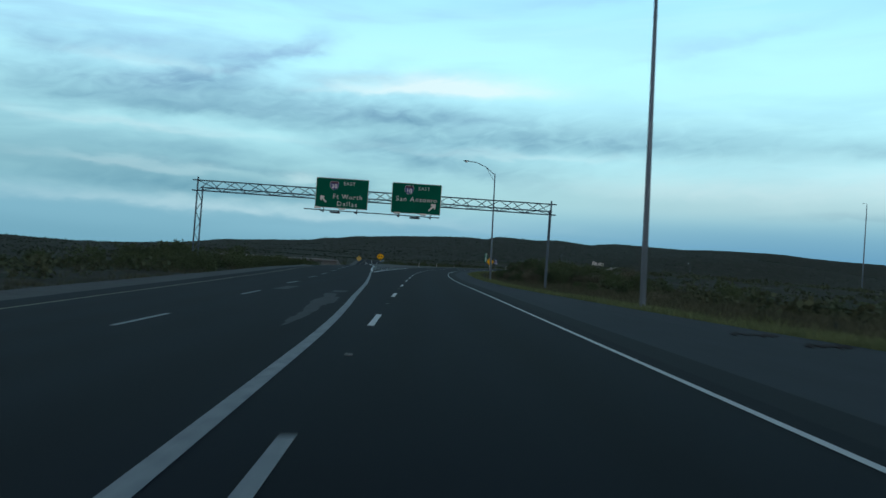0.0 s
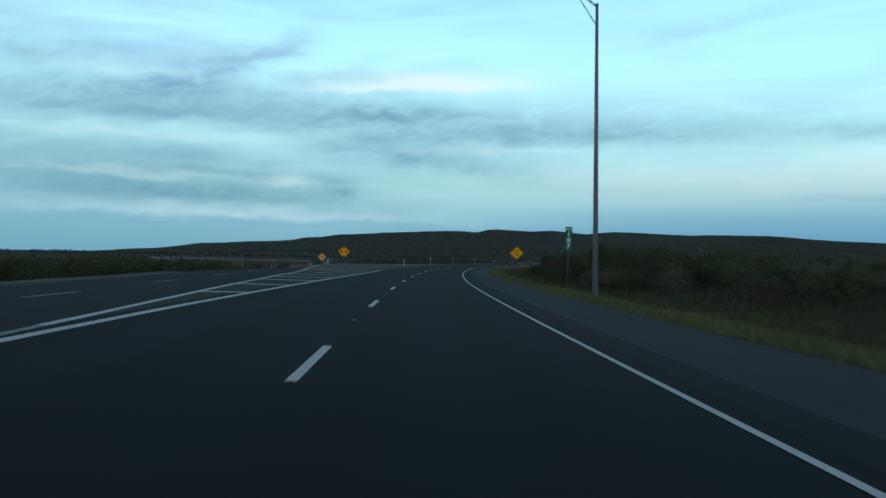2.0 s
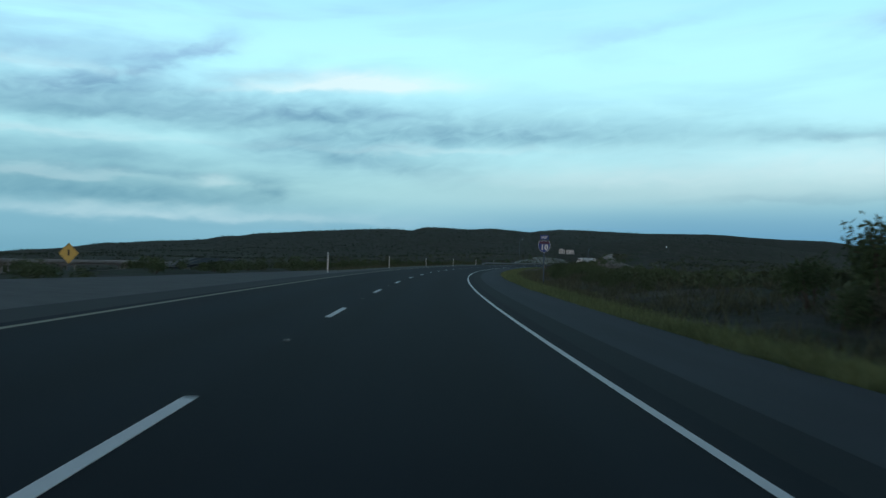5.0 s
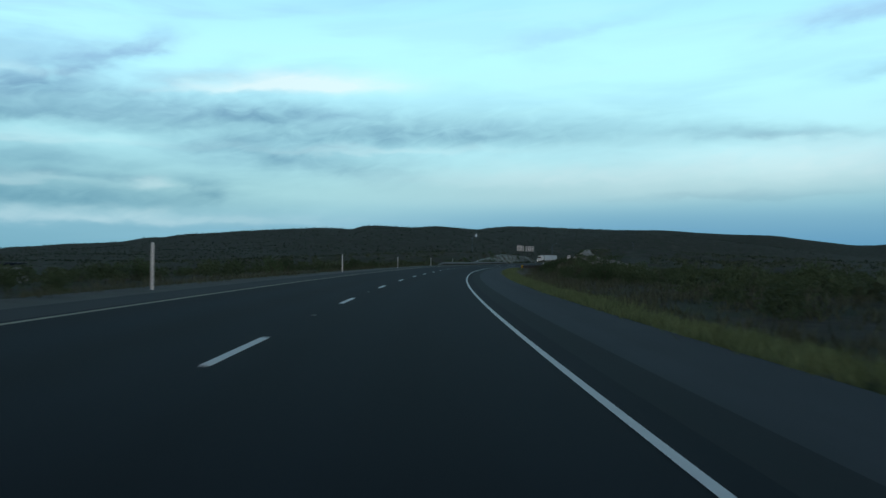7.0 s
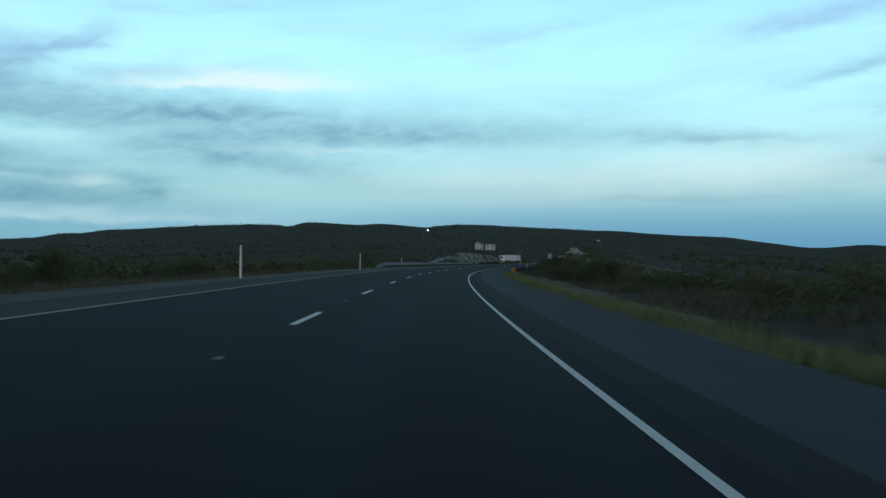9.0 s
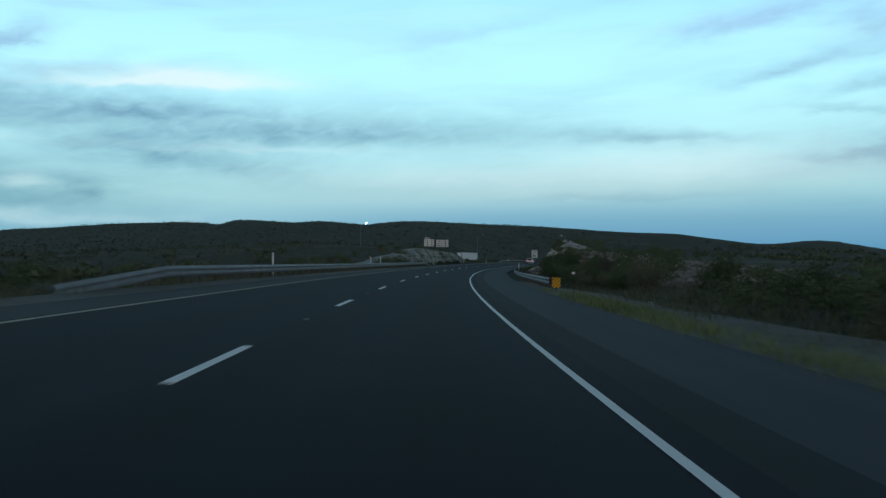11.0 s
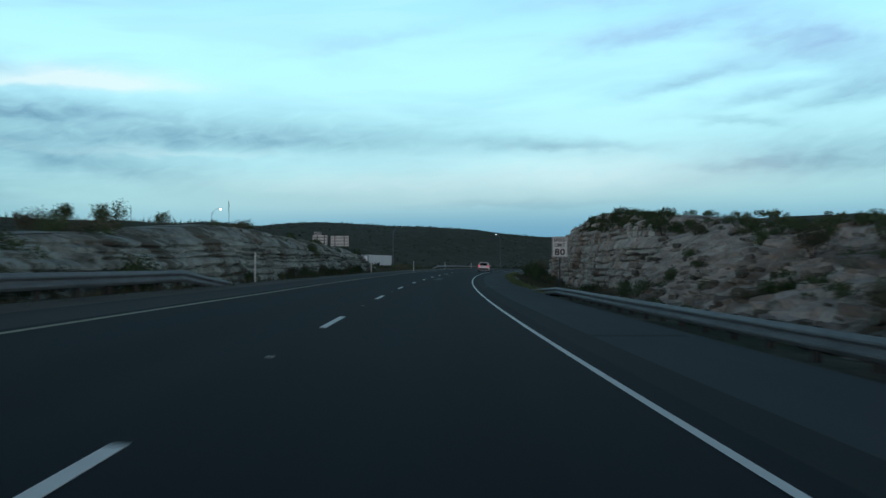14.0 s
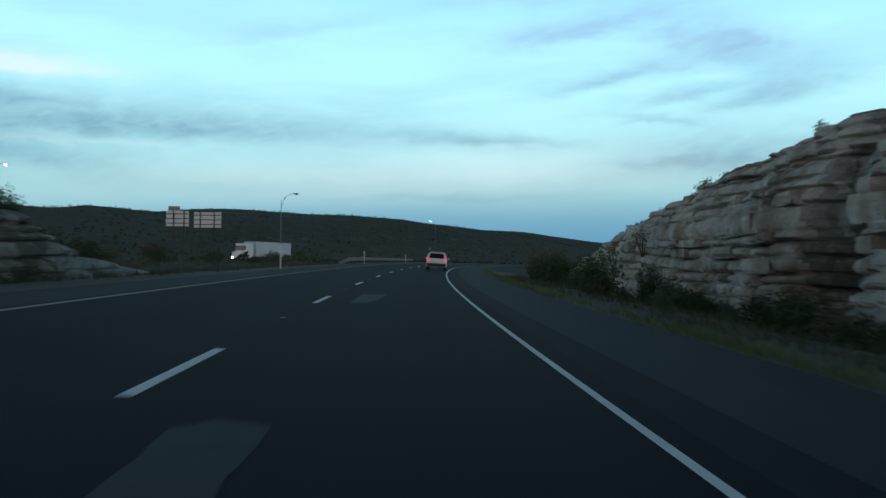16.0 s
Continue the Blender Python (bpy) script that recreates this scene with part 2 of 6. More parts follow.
def asphalt(name, lo, hi, worn):
    """Asphalt with aggregate speckle, long wheel-path staining and sealed cracks."""
    m = bpy.data.materials.new(name)
    m.use_nodes = True
    t = m.node_tree
    k = Net(t)
    b = t.nodes["Principled BSDF"]
    uv = t.nodes.new("ShaderNodeUVMap")
    sep = t.nodes.new("ShaderNodeSeparateXYZ")
    t.links.new(uv.outputs[0], sep.inputs[0])
    s, l = sep.outputs[0], sep.outputs[1]
    co = t.nodes.new("ShaderNodeTexCoord").outputs["Object"]
    long_ = k.noise(k.vec(k.math("MULTIPLY", s, 0.035), k.math("MULTIPLY", l, 1.1), 0.0), 1.0, 4.0, 0.55)
    blot = k.noise(co, 0.35, 5.0, 0.6)
    grain = k.noise(co, 45.0, 3.0, 0.7)
    path = k.math("SINE", k.math("MULTIPLY", k.math("ADD", l, 0.95), 3.4336))
    f = k.math("ADD", k.math("ADD", k.math("MULTIPLY", long_, 0.5), k.math("MULTIPLY", blot, 0.3)), k.math("MULTIPLY", grain, 0.2))
    f = k.math("ADD", f, k.math("MULTIPLY", path, worn))
    col = k.ramp(f, [(0.3, lo), (0.7, hi)], "LINEAR")
    t.links.new(col, b.inputs["Base Color"])
    b.inputs["Roughness"].default_value = 0.85
    b.inputs["Specular IOR Level"].default_value = 0.135
    bn = t.nodes.new("ShaderNodeBump")
    bn.inputs["Strength"].default_value = 0.5
    bn.inputs["Distance"].default_value = 0.006
    t.links.new(k.noise(co, 60.0, 3.0, 0.7), bn.inputs["Height"])
    t.links.new(bn.outputs[0], b.inputs["Normal"])
    MATS[name] = m
    return m


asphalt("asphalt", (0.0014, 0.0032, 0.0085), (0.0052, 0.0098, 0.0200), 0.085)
asphalt("asphalt_shoulder", (0.0275, 0.0315, 0.0415), (0.0490, 0.0550, 0.0690), 0.0)
asphalt("asphalt_dark", (0.0075, 0.0105, 0.0155), (0.0155, 0.0205, 0.0280), 0.0)
asphalt("asphalt_gore", (0.034, 0.036, 0.039), (0.054, 0.056, 0.059), 0.01)
material("patch", [(0.012, 0.017, 0.023), (0.050, 0.058, 0.068)], 1.6, 0.9, speck=0.2)
material("paint_white", [(0.66, 0.68, 0.69), (0.87, 0.88, 0.88)], 5.0, 0.75, bump=0.003)
material("paint_worn", [(0.16, 0.19, 0.21), (0.44, 0.48, 0.50)], 6.0, 0.8, bump=0.003)
material("paint_yellow", [(0.26, 0.24, 0.18), (0.40, 0.365, 0.255)], 3.0, 0.75)
material("marker_stud", [(0.09, 0.10, 0.10), (0.16, 0.17, 0.17)], 8.0, 0.5)


def ground_material(name):
    """Desert ground: grey-brown soil, pale dry grass and dark low growth in patches."""
    m = bpy.data.materials.new(name)
    m.use_nodes = True
    t = m.node_tree
    k = Net(t)
    b = t.nodes["Principled BSDF"]
    co = t.nodes.new("ShaderNodeTexCoord").outputs["Object"]
    soil = k.ramp(k.noise(co, 0.9, 7.0, 0.65), [(0.3, (0.042, 0.043, 0.036)), (0.7, (0.078, 0.077, 0.064))], "LINEAR")
    pale = k.ramp(k.noise(co, 0.11, 6.0, 0.68), [(0.50, 0.0), (0.66, 1.0)])
    col = k.mix(k.math("MULTIPLY", pale, 0.7), soil, (0.122, 0.120, 0.094))
    green = k.ramp(k.noise(co, 0.20, 8.0, 0.74, 0.6), [(0.46, 0.0), (0.56, 1.0)])
    col = k.mix(k.math("MULTIPLY", green, 0.85), col, k.mix(k.noise(co, 2.2, 5.0, 0.7), (0.022, 0.033, 0.021), (0.068, 0.088, 0.055)))
    t.links.new(col, b.inputs["Base Color"])
    b.inputs["Roughness"].default_value = 0.95
    b.inputs["Specular IOR Level"].default_value = 0.1
    bn = t.nodes.new("ShaderNodeBump")
    bn.inputs["Strength"].default_value = 0.8
    bn.inputs["Distance"].default_value = 0.15
    t.links.new(k.math("ADD", k.noise(co, 1.4, 5.0, 0.65), k.math("MULTIPLY", green, 0.6)), bn.inputs["Height"])
    t.links.new(bn.outputs[0], b.inputs["Normal"])
    MATS[name] = m


ground_material("soil")
material("gravel", [(0.10, 0.105, 0.105), (0.165, 0.17, 0.17), (0.21, 0.215, 0.21)], 1.2, 0.95, bump=0.02, bump_scale=14, speck=0.4, spec=0.1)
material("verge_dirt", [(0.085, 0.088, 0.080), (0.150, 0.152, 0.140), (0.20, 0.20, 0.19)], 0.7, 0.95, bump=0.03, bump_scale=9, speck=0.3, spec=0.1)
material("grass", [(0.092, 0.136, 0.066), (0.205, 0.250, 0.122), (0.325, 0.350, 0.195)], 0.25, 0.9, island=0.35, spec=0.1)
material("dry_brush", [(0.066, 0.080, 0.052), (0.130, 0.138, 0.092)], 0.5, 0.95, island=0.35, spec=0.1)
material("leaf", [(0.038, 0.064, 0.034), (0.082, 0.122, 0.059)], 0.8, 0.85, vary=0.35, spec=0.15)
material("leaf_joined", [(0.050, 0.076, 0.040), (0.100, 0.138, 0.070)], 0.35, 0.85, spec=0.15)
material("leaf_grey", [(0.072, 0.080, 0.056), (0.13, 0.135, 0.095)], 0.8, 0.9, vary=0.3, spec=0.15)
material("leaf_near", [(0.052, 0.074, 0.046), (0.105, 0.128, 0.078)], 0.08, 0.95, island=0.35, spec=0.1)
material("leaf_far", [(0.036, 0.052, 0.037), (0.066, 0.084, 0.058)], 0.05, 0.95, island=0.3, spec=0.1)
material("bark", [(0.05, 0.038, 0.028), (0.11, 0.09, 0.07)], 4.0, 0.95, bump=0.01)

ROCK_TAN = [(0.180, 0.162, 0.141), (0.430, 0.401, 0.364), (0.59, 0.556, 0.512)]
ROCK_GREY = [(0.128, 0.155, 0.146), (0.34, 0.40, 0.38), (0.455, 0.53, 0.505)]


def rock_material(name, tones, vary=0.0, stain=(0.20, 0.148, 0.11), soil=(0.105, 0.102, 0.075), bare=0.54):
    """Bedded limestone: thin strata, blotches, rusty streaks down the face, pockets of soil."""
    m = bpy.data.materials.new(name)
    m.use_nodes = True
    t = m.node_tree
    k = Net(t)
    b = t.nodes["Principled BSDF"]
    geo = t.nodes.new("ShaderNodeNewGeometry").outputs["Position"]
    sep = t.nodes.new("ShaderNodeSeparateXYZ")
    t.links.new(geo, sep.inputs[0])
    x, y, z = sep.outputs
    lay = k.noise(k.vec(k.math("MULTIPLY", x, 0.22), k.math("MULTIPLY", y, 0.22), k.math("MULTIPLY", z, 2.0)), 1.0, 6.0, 0.65)
    blot = k.noise(geo, 0.8, 6.0, 0.62)
    grain = k.noise(geo, 9.0, 5.0, 0.65)
    f = k.math("ADD", k.math("ADD", k.math("MULTIPLY", lay, 0.24), k.math("MULTIPLY", blot, 0.48)), k.math("MULTIPLY", grain, 0.28))
    col = k.ramp(f, [(0.34, tones[0]), (0.54, tones[1]), (0.70, tones[2])], "LINEAR")
    run = k.noise(k.vec(k.math("MULTIPLY", x, 0.26), k.math("MULTIPLY", y, 0.26), k.math("MULTIPLY", z, 0.11)), 1.0, 5.0, 0.6)
    col = k.mix(k.math("MULTIPLY", k.ramp(run, [(0.52, 0.0), (0.64, 1.0)]), 0.7), col, stain)
    dirt = k.noise(geo, 0.55, 6.0, 0.7)
    col = k.mix(k.math("MULTIPLY", k.ramp(dirt, [(bare, 0.0), (bare + 0.12, 1.0)]), 0.8), col, soil)
    if vary:
        info = t.nodes.new("ShaderNodeObjectInfo")
        g = k.math("ADD", k.math("MULTIPLY", info.outputs["Random"], 2 * vary), 1 - vary)
        col = k.mix(1.0, col, k.vec(g, g, g), "MULTIPLY")
    t.links.new(col, b.inputs["Base Color"])
    b.inputs["Roughness"].default_value = 0.95
    b.inputs["Specular IOR Level"].default_value = 0.15
    bn = t.nodes.new("ShaderNodeBump")
    bn.inputs["Strength"].default_value = 0.9
    bn.inputs["Distance"].default_value = 0.06
    t.links.new(k.math("ADD", k.noise(geo, 5.0, 6.0, 0.68), k.math("MULTIPLY", lay, 0.2)), bn.inputs["Height"])
    t.links.new(bn.outputs[0], b.inputs["Normal"])
    MATS[name] = m


rock_material("rock", ROCK_TAN, 0.18)
rock_material("rock_face", ROCK_TAN)
rock_material("rock_slope", [tuple(0.60 * c for c in t) for t in ROCK_TAN], 0.0, (0.12, 0.095, 0.075), (0.070, 0.072, 0.055), 0.46)
rock_material("rock_grey", ROCK_GREY, 0.15, (0.15, 0.125, 0.10))
rock_material("rock_face_grey", ROCK_GREY, 0.0, (0.15, 0.125, 0.10), (0.085, 0.085, 0.066), 0.47)
material("steel", [(0.055, 0.088, 0.118), (0.105, 0.155, 0.20)], 1.5, 0.6, metal=0.4, speck=0.1)
material("pole_steel", [(0.14, 0.20, 0.255), (0.21, 0.28, 0.34)], 1.2, 0.6, metal=0.1, speck=0.1, stretch=(1, 1, 0.2))
material("rail_steel", [(0.10, 0.115, 0.13), (0.19, 0.21, 0.225)], 1.5, 0.65, metal=0.3, speck=0.1)
material("steel_dark", [(0.055, 0.078, 0.10), (0.10, 0.135, 0.165)], 1.5, 0.6, metal=0.4)
material("wood_post", [(0.036, 0.036, 0.034), (0.078, 0.075, 0.070)], 3.0, 0.95, stretch=(4, 4, 0.6), bump=0.01)
material("sign_green", [(0.0015, 0.105, 0.066), (0.002, 0.135, 0.084)], 0.8, 0.6, spec=0.04)
material("marker_green", [(0.003, 0.20, 0.145), (0.004, 0.24, 0.175)], 0.8, 0.6, spec=0.04)
material("sign_yellow", [(0.96, 0.47, 0.004), (1.0, 0.53, 0.006)], 0.8, 0.6, spec=0.1)
material("sign_yellow_faded", [(0.62, 0.42, 0.08), (0.72, 0.50, 0.12)], 0.8, 0.5)
material("sign_white", [(0.78, 0.80, 0.79), (0.86, 0.87, 0.86)], 1.2, 0.45)
material("sign_letter", [(0.62, 0.68, 0.66), (0.72, 0.77, 0.75)], 1.2, 0.5)
material("sign_black", [(0.010, 0.010, 0.011), (0.018, 0.018, 0.019)], 2.0, 0.5)
material("sign_blue", [(0.012, 0.045, 0.20), (0.018, 0.06, 0.26)], 2.0, 0.45)
material("sign_red", [(0.065, 0.014, 0.04), (0.095, 0.02, 0.055)], 2.0, 0.45)
material("sign_back", [(0.60, 0.60, 0.58), (0.76, 0.75, 0.73)], 0.8, 0.6)
material("concrete", [(0.19, 0.205, 0.21), (0.30, 0.32, 0.325)], 0.6, 0.9, bump=0.01, spec=0.2)
material("white_post", [(0.78, 0.78, 0.76), (0.86, 0.86, 0.84)], 2.0, 0.6)
material("car_paint", [(0.70, 0.71, 0.72), (0.74, 0.75, 0.76)], 1.0, 0.3, coat=0.6)
material("car_glass", [(0.006, 0.007, 0.008), (0.010, 0.011, 0.012)], 1.0, 0.08)
material("rubber", [(0.012, 0.012, 0.012), (0.025, 0.025, 0.025)], 6.0, 0.9)
material("trim_black", [(0.015, 0.015, 0.016), (0.03, 0.03, 0.03)], 3.0, 0.6)
material("trailer_white", [(0.44, 0.50, 0.54), (0.52, 0.58, 0.62)], 0.6, 0.5)
glow("tail_light", (1.0, 0.05, 0.06), 1.8)
glow("head_light", (1.0, 0.95, 0.85), 6.0)
glow("street_light", (0.95, 1.0, 1.0), 30.0)

# ---- alignment of the highway: s along the right edge line, l to its right ----
START = (2.8966, 0.066)
HEAD0 = 1.648
BEND = ((0, -1.8e-5), (60, -2.27e-4), (110, -8.78e-4), (160, -9.25e-4), (220, -1.144e-3), (300, -8.9e-4), (380, -1.06e-3), (460, -1.009e-3), (545, -8.5e-4), (570, -9.5e-4), (600, -1.05e-3), (650, -9.5e-4), (900, -8.5e-4))
GRADE = ((-100, 0.2), (0, 0.04), (34, -0.09), (68, -0.30), (118, -0.43), (204, -0.385), (306, -0.27), (372, -0.06), (442, 0.06), (544, 0.47), (640, 1.2), (700, 1.4), (1200, 1.5))
BANK = ((-100, -0.015), (0, -0.014), (50, 0.015), (84, 0.03), (204, 0.032), (306, 0.04), (442, 0.044), (500, 0.048), (544, 0.06), (700, 0.06))
# line that parts the two roadways
GORE = ((-100, -3.5), (0, -4.12), (7, -4.2), (12, -4.26), (16, -4.36), (21, -4.54), (25, -4.71), (31, -4.93), (39, -5.25), (45, -5.55), (52, -5.92), (60, -6.34), (68, -6.86), (76, -7.28), (82, -7.62), (87, -8.0), (94, -8.55), (103, -9.2), (110, -9.8), (118, -10.3), (126, -11.1), (150, -14.3), (190, -20.5), (250, -31.0), (330, -50.0))
SHOULDER = ((-100, 7.5), (10, 6.5), (22, 5.5), (34, 4.85), (47, 4.4), (62, 3.85), (80, 3.7), (95, 3.5), (118, 3.45), (145, 2.95), (228, 2.9), (250, 2.95), (318, 3.3), (400, 3.1), (560, 3.45), (900, 3.3))


def lerp(table, s):
    return np.interp(s, [a for a, b in table], [b for a, b in table])


AS = np.arange(-260.0, 1101.0, 1.0)
_k = np.where(AS < 0, 0.0, lerp(BEND, AS))
_h = np.concatenate([[0.0], np.cumsum((_k[1:] + _k[:-1]) / 2)])
AH = _h - _h[260] + radians(HEAD0)
_m = (AH[1:] + AH[:-1]) / 2
AX = np.concatenate([[0.0], np.cumsum(-np.sin(_m))])
AY = np.concatenate([[0.0], np.cumsum(np.cos(_m))])
AX += START[0] - AX[260]
AY += START[1] - AY[260]


def heading(s):
    """Degrees, + to the left of +y."""
    return math.degrees(np.interp(s, AS, AH))


def surface(s, l):
    """Height of the paved plane; the roadway that leaves to the left falls away from the parting line."""
    z = lerp(GRADE, s) - lerp(BANK, s) * np.clip(l, -16, 8)
    g = lerp(GORE, s)
    s = np.asarray(s, float)
    fall = 0.068 * np.clip(g - l, 0, 9.5) * np.clip((330.0 - s) / 60.0, 0, 1)
    fall = fall + 0.026 * np.clip(s - 132.0, 0, 120) * np.clip((g + 2.0 - l) / 8.0, 0, 1) * np.clip((330.0 - s) / 60.0, 0, 1)
    return z - fall


def place(s, l, up=0.0):
    x, y, a = np.interp(s, AS, AX), np.interp(s, AS, AY), np.interp(s, AS, AH)
    return Vector((x + l * math.cos(a), y + l * math.sin(a), float(surface(s, l)) + up))


def to_road(x, y):
    """s and l of points in plan (arrays)."""
    x, y = np.asarray(x, float).ravel(), np.asarray(y, float).ravel()
    so, lo = np.empty_like(x), np.empty_like(x)
    gx, gy, gs, gh = AX[::4], AY[::4], AS[::4], AH[::4]
    for i in range(0, len(x), 20000):
        j = slice(i, i + 20000)
        n = np.argmin((x[j, None] - gx) ** 2 + (y[j, None] - gy) ** 2, 1)
        c, s_ = np.cos(gh[n]), np.sin(gh[n])
        dx, dy = x[j] - gx[n], y[j] - gy[n]
        so[j], lo[j] = gs[n] - dx * s_ + dy * c, dx * c + dy * s_
    return so, lo


# far ridge: height of the skyline by bearing from the middle of the drive
HUB = (30.0, 350.0)
RIDGE = ((-180, -13), (-40, -13), (-30, -11), (-28, -4), (-27, -0.5), (-26.3, 3.6), (-24.4, 4.3), (-22.2, 10), (-21, 14.6), (-19.2, 16.2), (-16.8, 19), (-15.8, 19.8), (-13.6, 21.8), (-12.8, 26.3), (-11, 28.5), (-10.4, 31.5),
         (-9.6, 33.2), (-8.2, 34.8), (-6, 38.8), (-4.2, 40.8), (-2, 43.2), (0.2, 44.8), (1.4, 44.2), (2.1, 43.4), (3.0, 48), (5, 48.2), (6.7, 47.4), (8.5, 49.6), (9.6, 48.4), (11.4, 45), (12.7, 47), (14, 48.4),
         (17, 47.2), (19, 46), (21, 45), (23, 42.5), (25, 38), (27, 35), (30, 31), (34, 24), (38, 17), (60, 15), (90, 0), (180, -13))
# second ridge behind it, far off on the right
FAR_RIDGE = ((-180, -20), (4, -20), (10, 40), (16, 70), (20, 76), (24, 76), (25.5, 74), (26.6, 70.5), (28.5, 67), (30, 65.5), (31.7, 64), (33, 57.5), (34, 53.5), (35.5, 47), (37, 42), (38.2, 45), (39.4, 49), (41, 50), (45, 46), (55, 38), (70, 20), (90, -20), (180, -20))


def hash_noise(x, y, f, seed=0.0):
    """Smooth value noise by sines, for arrays."""
    return (np.sin(x * f * 1.0 + 1.3 + seed) * np.cos(y * f * 1.17 + 0.7 * seed) + 0.6 * np.sin(x * f * 2.3 - y * f * 1.9 + 2.1 * seed) + 0.4 * np.cos(x * f * 4.7 + y * f * 3.9 + seed)) / 2.0


TOP_L = ((482, 0.0), (487, 0.7), (492, 1.2), (497, 1.55), (503, 1.85), (511, 2.35), (518, 2.8), (525, 3.0), (535, 2.95), (545, 2.8), (553, 2.65), (560, 2.55), (565, 2.3), (569, 2.0), (571.5, 1.4), (573.5, 0.8), (576, 0.1))
# height of the right rock cut over the road plane
TOP_R = ((428, 0.0), (445, 1.2), (460, 1.9), (475, 2.5), (486, 2.8), (497, 3.0), (505, 3.15), (512, 3.35), (516, 3.55), (520, 4.0), (524, 4.5), (531, 5.0), (535, 5.25), (539, 5.55), (544, 5.9), (548, 6.05), (553, 6.0), (559, 5.95), (565, 5.95), (570, 5.75), (576, 5.3), (584, 4.8), (590, 4.4), (600, 3.65), (606, 3.0), (612, 2.2), (620, 0.8))


def cut_height(s, l):
    """Height over the road plane of the natural ground beside the road, left and right."""
    s, l = np.asarray(s, float), np.asarray(l, float)
    # right: a shallow ditch, then a scrub-covered rise
    d = np.clip(l - lerp(SHOULDER, s), 0, None)
    rise = np.interp(s, [-50, 60, 110, 150, 200, 240, 330, 400, 450, 900], [-0.6, -0.2, 0.6, 2.2, 1.7, 0.2, -0.3, -0.6, -0.4, 0.0])
    zr = -0.28 * np.clip(d / 3.0, 0, 1) * (1 - np.clip((d - 5) / 6.0, 0, 1)) + rise * np.clip((d - 6) / 18.0, 0, 1)
    # the hill behind the cut on the right
    top = np.clip(lerp(TOP_R, s) * np.interp(s, [425, 440, 615, 624], [0, 0.93, 0.93, 0]) - 0.1, 0, None)
    lb = np.interp(s, [425, 460, 470, 490, 505, 520, 535, 575, 625], [15.0, 9.0, 7.4, 6.6, 6.7, 8.1, 9.6, 9.9, 11.0])
    wd = np.interp(s, [425, 470, 490, 505, 520, 535, 600], [12.0, 11.5, 9.8, 7.6, 4.4, 2.4, 2.4])
    zr = zr + top * np.clip((l - lb - 0.6) / wd, 0, 1) + np.interp(s, [480, 518, 532, 545, 590], [0.0, 0.0, 0.02, 0.05, 0.05]) * np.clip(top / 4.0, 0, 1) * np.clip(l - lb - wd, 0, 20) - 0.012 * top * np.clip(l - lb - wd - 20, 0, 25)
    # left
    g = np.where(s < 230, np.minimum(lerp(GORE, s) - 9.2, -9.6), -9.9)
    d = np.clip(g - l, 0, None)
    zl = -0.05 * np.clip(d, 0, 60) * np.interp(s, [0, 150, 350, 480, 900], [0.15, 0.3, 0.9, 0.3, 0.3]) - 0.3 * np.clip(d / 2, 0, 1)
    topl = np.clip(lerp(TOP_L, s) - 0.15, 0, None)
    zl = zl + topl * np.clip((-l - 12.2) / 2.0, 0, 1) + 0.02 * topl * np.clip(-l - 12, 0, 20)
    return np.where(l > 0, zr, zl)


def land(x, y):
    """Height of the ground sheet (arrays)."""
    x, y = np.asarray(x, float), np.asarray(y, float)
    shp = x.shape
    x, y = x.ravel(), y.ravel()
    s, l = to_road(x, y)
    near = surface(s, np.clip(l, -40, 12)) + cut_height(s, l) + 0.12 * hash_noise(x, y, 0.35) * np.clip((np.abs(l + 3) - 9) / 6, 0, 1)
    r = np.hypot(x - HUB[0], y - HUB[1])
    az = np.degrees(np.arctan2(x - HUB[0], y - HUB[1]))
    hz = lerp(RIDGE, az)
    q = np.clip((r - 280.0) / 770.0, 0, 1)
    q = q * q * (3 - 2 * q)
    bump = hash_noise(x, y, 0.012, 2.0) * 3.0 + hash_noise(x, y, 0.045, 5.0) * 0.9
    far = hz * q + bump * np.clip((r - 250) / 400, 0, 1) * (1 - 0.88 * np.clip((r - 900) / 150, 0, 1)) - 0.008 * np.clip(r - 1060, 0, None)
    q2 = np.clip((r - 1150.0) / 650.0, 0, 1)
    far = np.maximum(far, -20.0 + (lerp(FAR_RIDGE, az) + 20.0) * q2 * q2 * (3 - 2 * q2) - 0.008 * np.clip(r - 1810, 0, None))
    plain = -4.5 * np.clip((-l - 22.0) / 60.0, 0, 1) * np.interp(s, [40, 140, 430, 520], [0.25, 1, 1, 0])
    near = near + plain * (l < 0)
    far = far + plain * (l < 0) * np.clip((420.0 - r) / 200.0, 0, 1)
    w = np.clip((np.abs(l) - 25.0) / 140.0, 0, 1)
    w = np.where(y < -120, 1.0, w)
    w = w * w * (3 - 2 * w)
    z = near * (1 - w) + far * w
    # keep the sheet below the paving
    g = lerp(GORE, s)
    left = np.where(s < 230, np.minimum(-9.4, g - 10.6), -9.4)
    inside = np.minimum(lerp(SHOULDER, s) - l, l - left)
    z = z - 0.35 * np.clip(inside / 1.2 + 0.4, 0, 1) * (s > -250)
    return z.reshape(shp)


def ground_at(s, l, up=0.0):
    p = place(s, l)
    p.z = float(land(np.array([p.x]), np.array([p.y]))[0]) + up
    return p


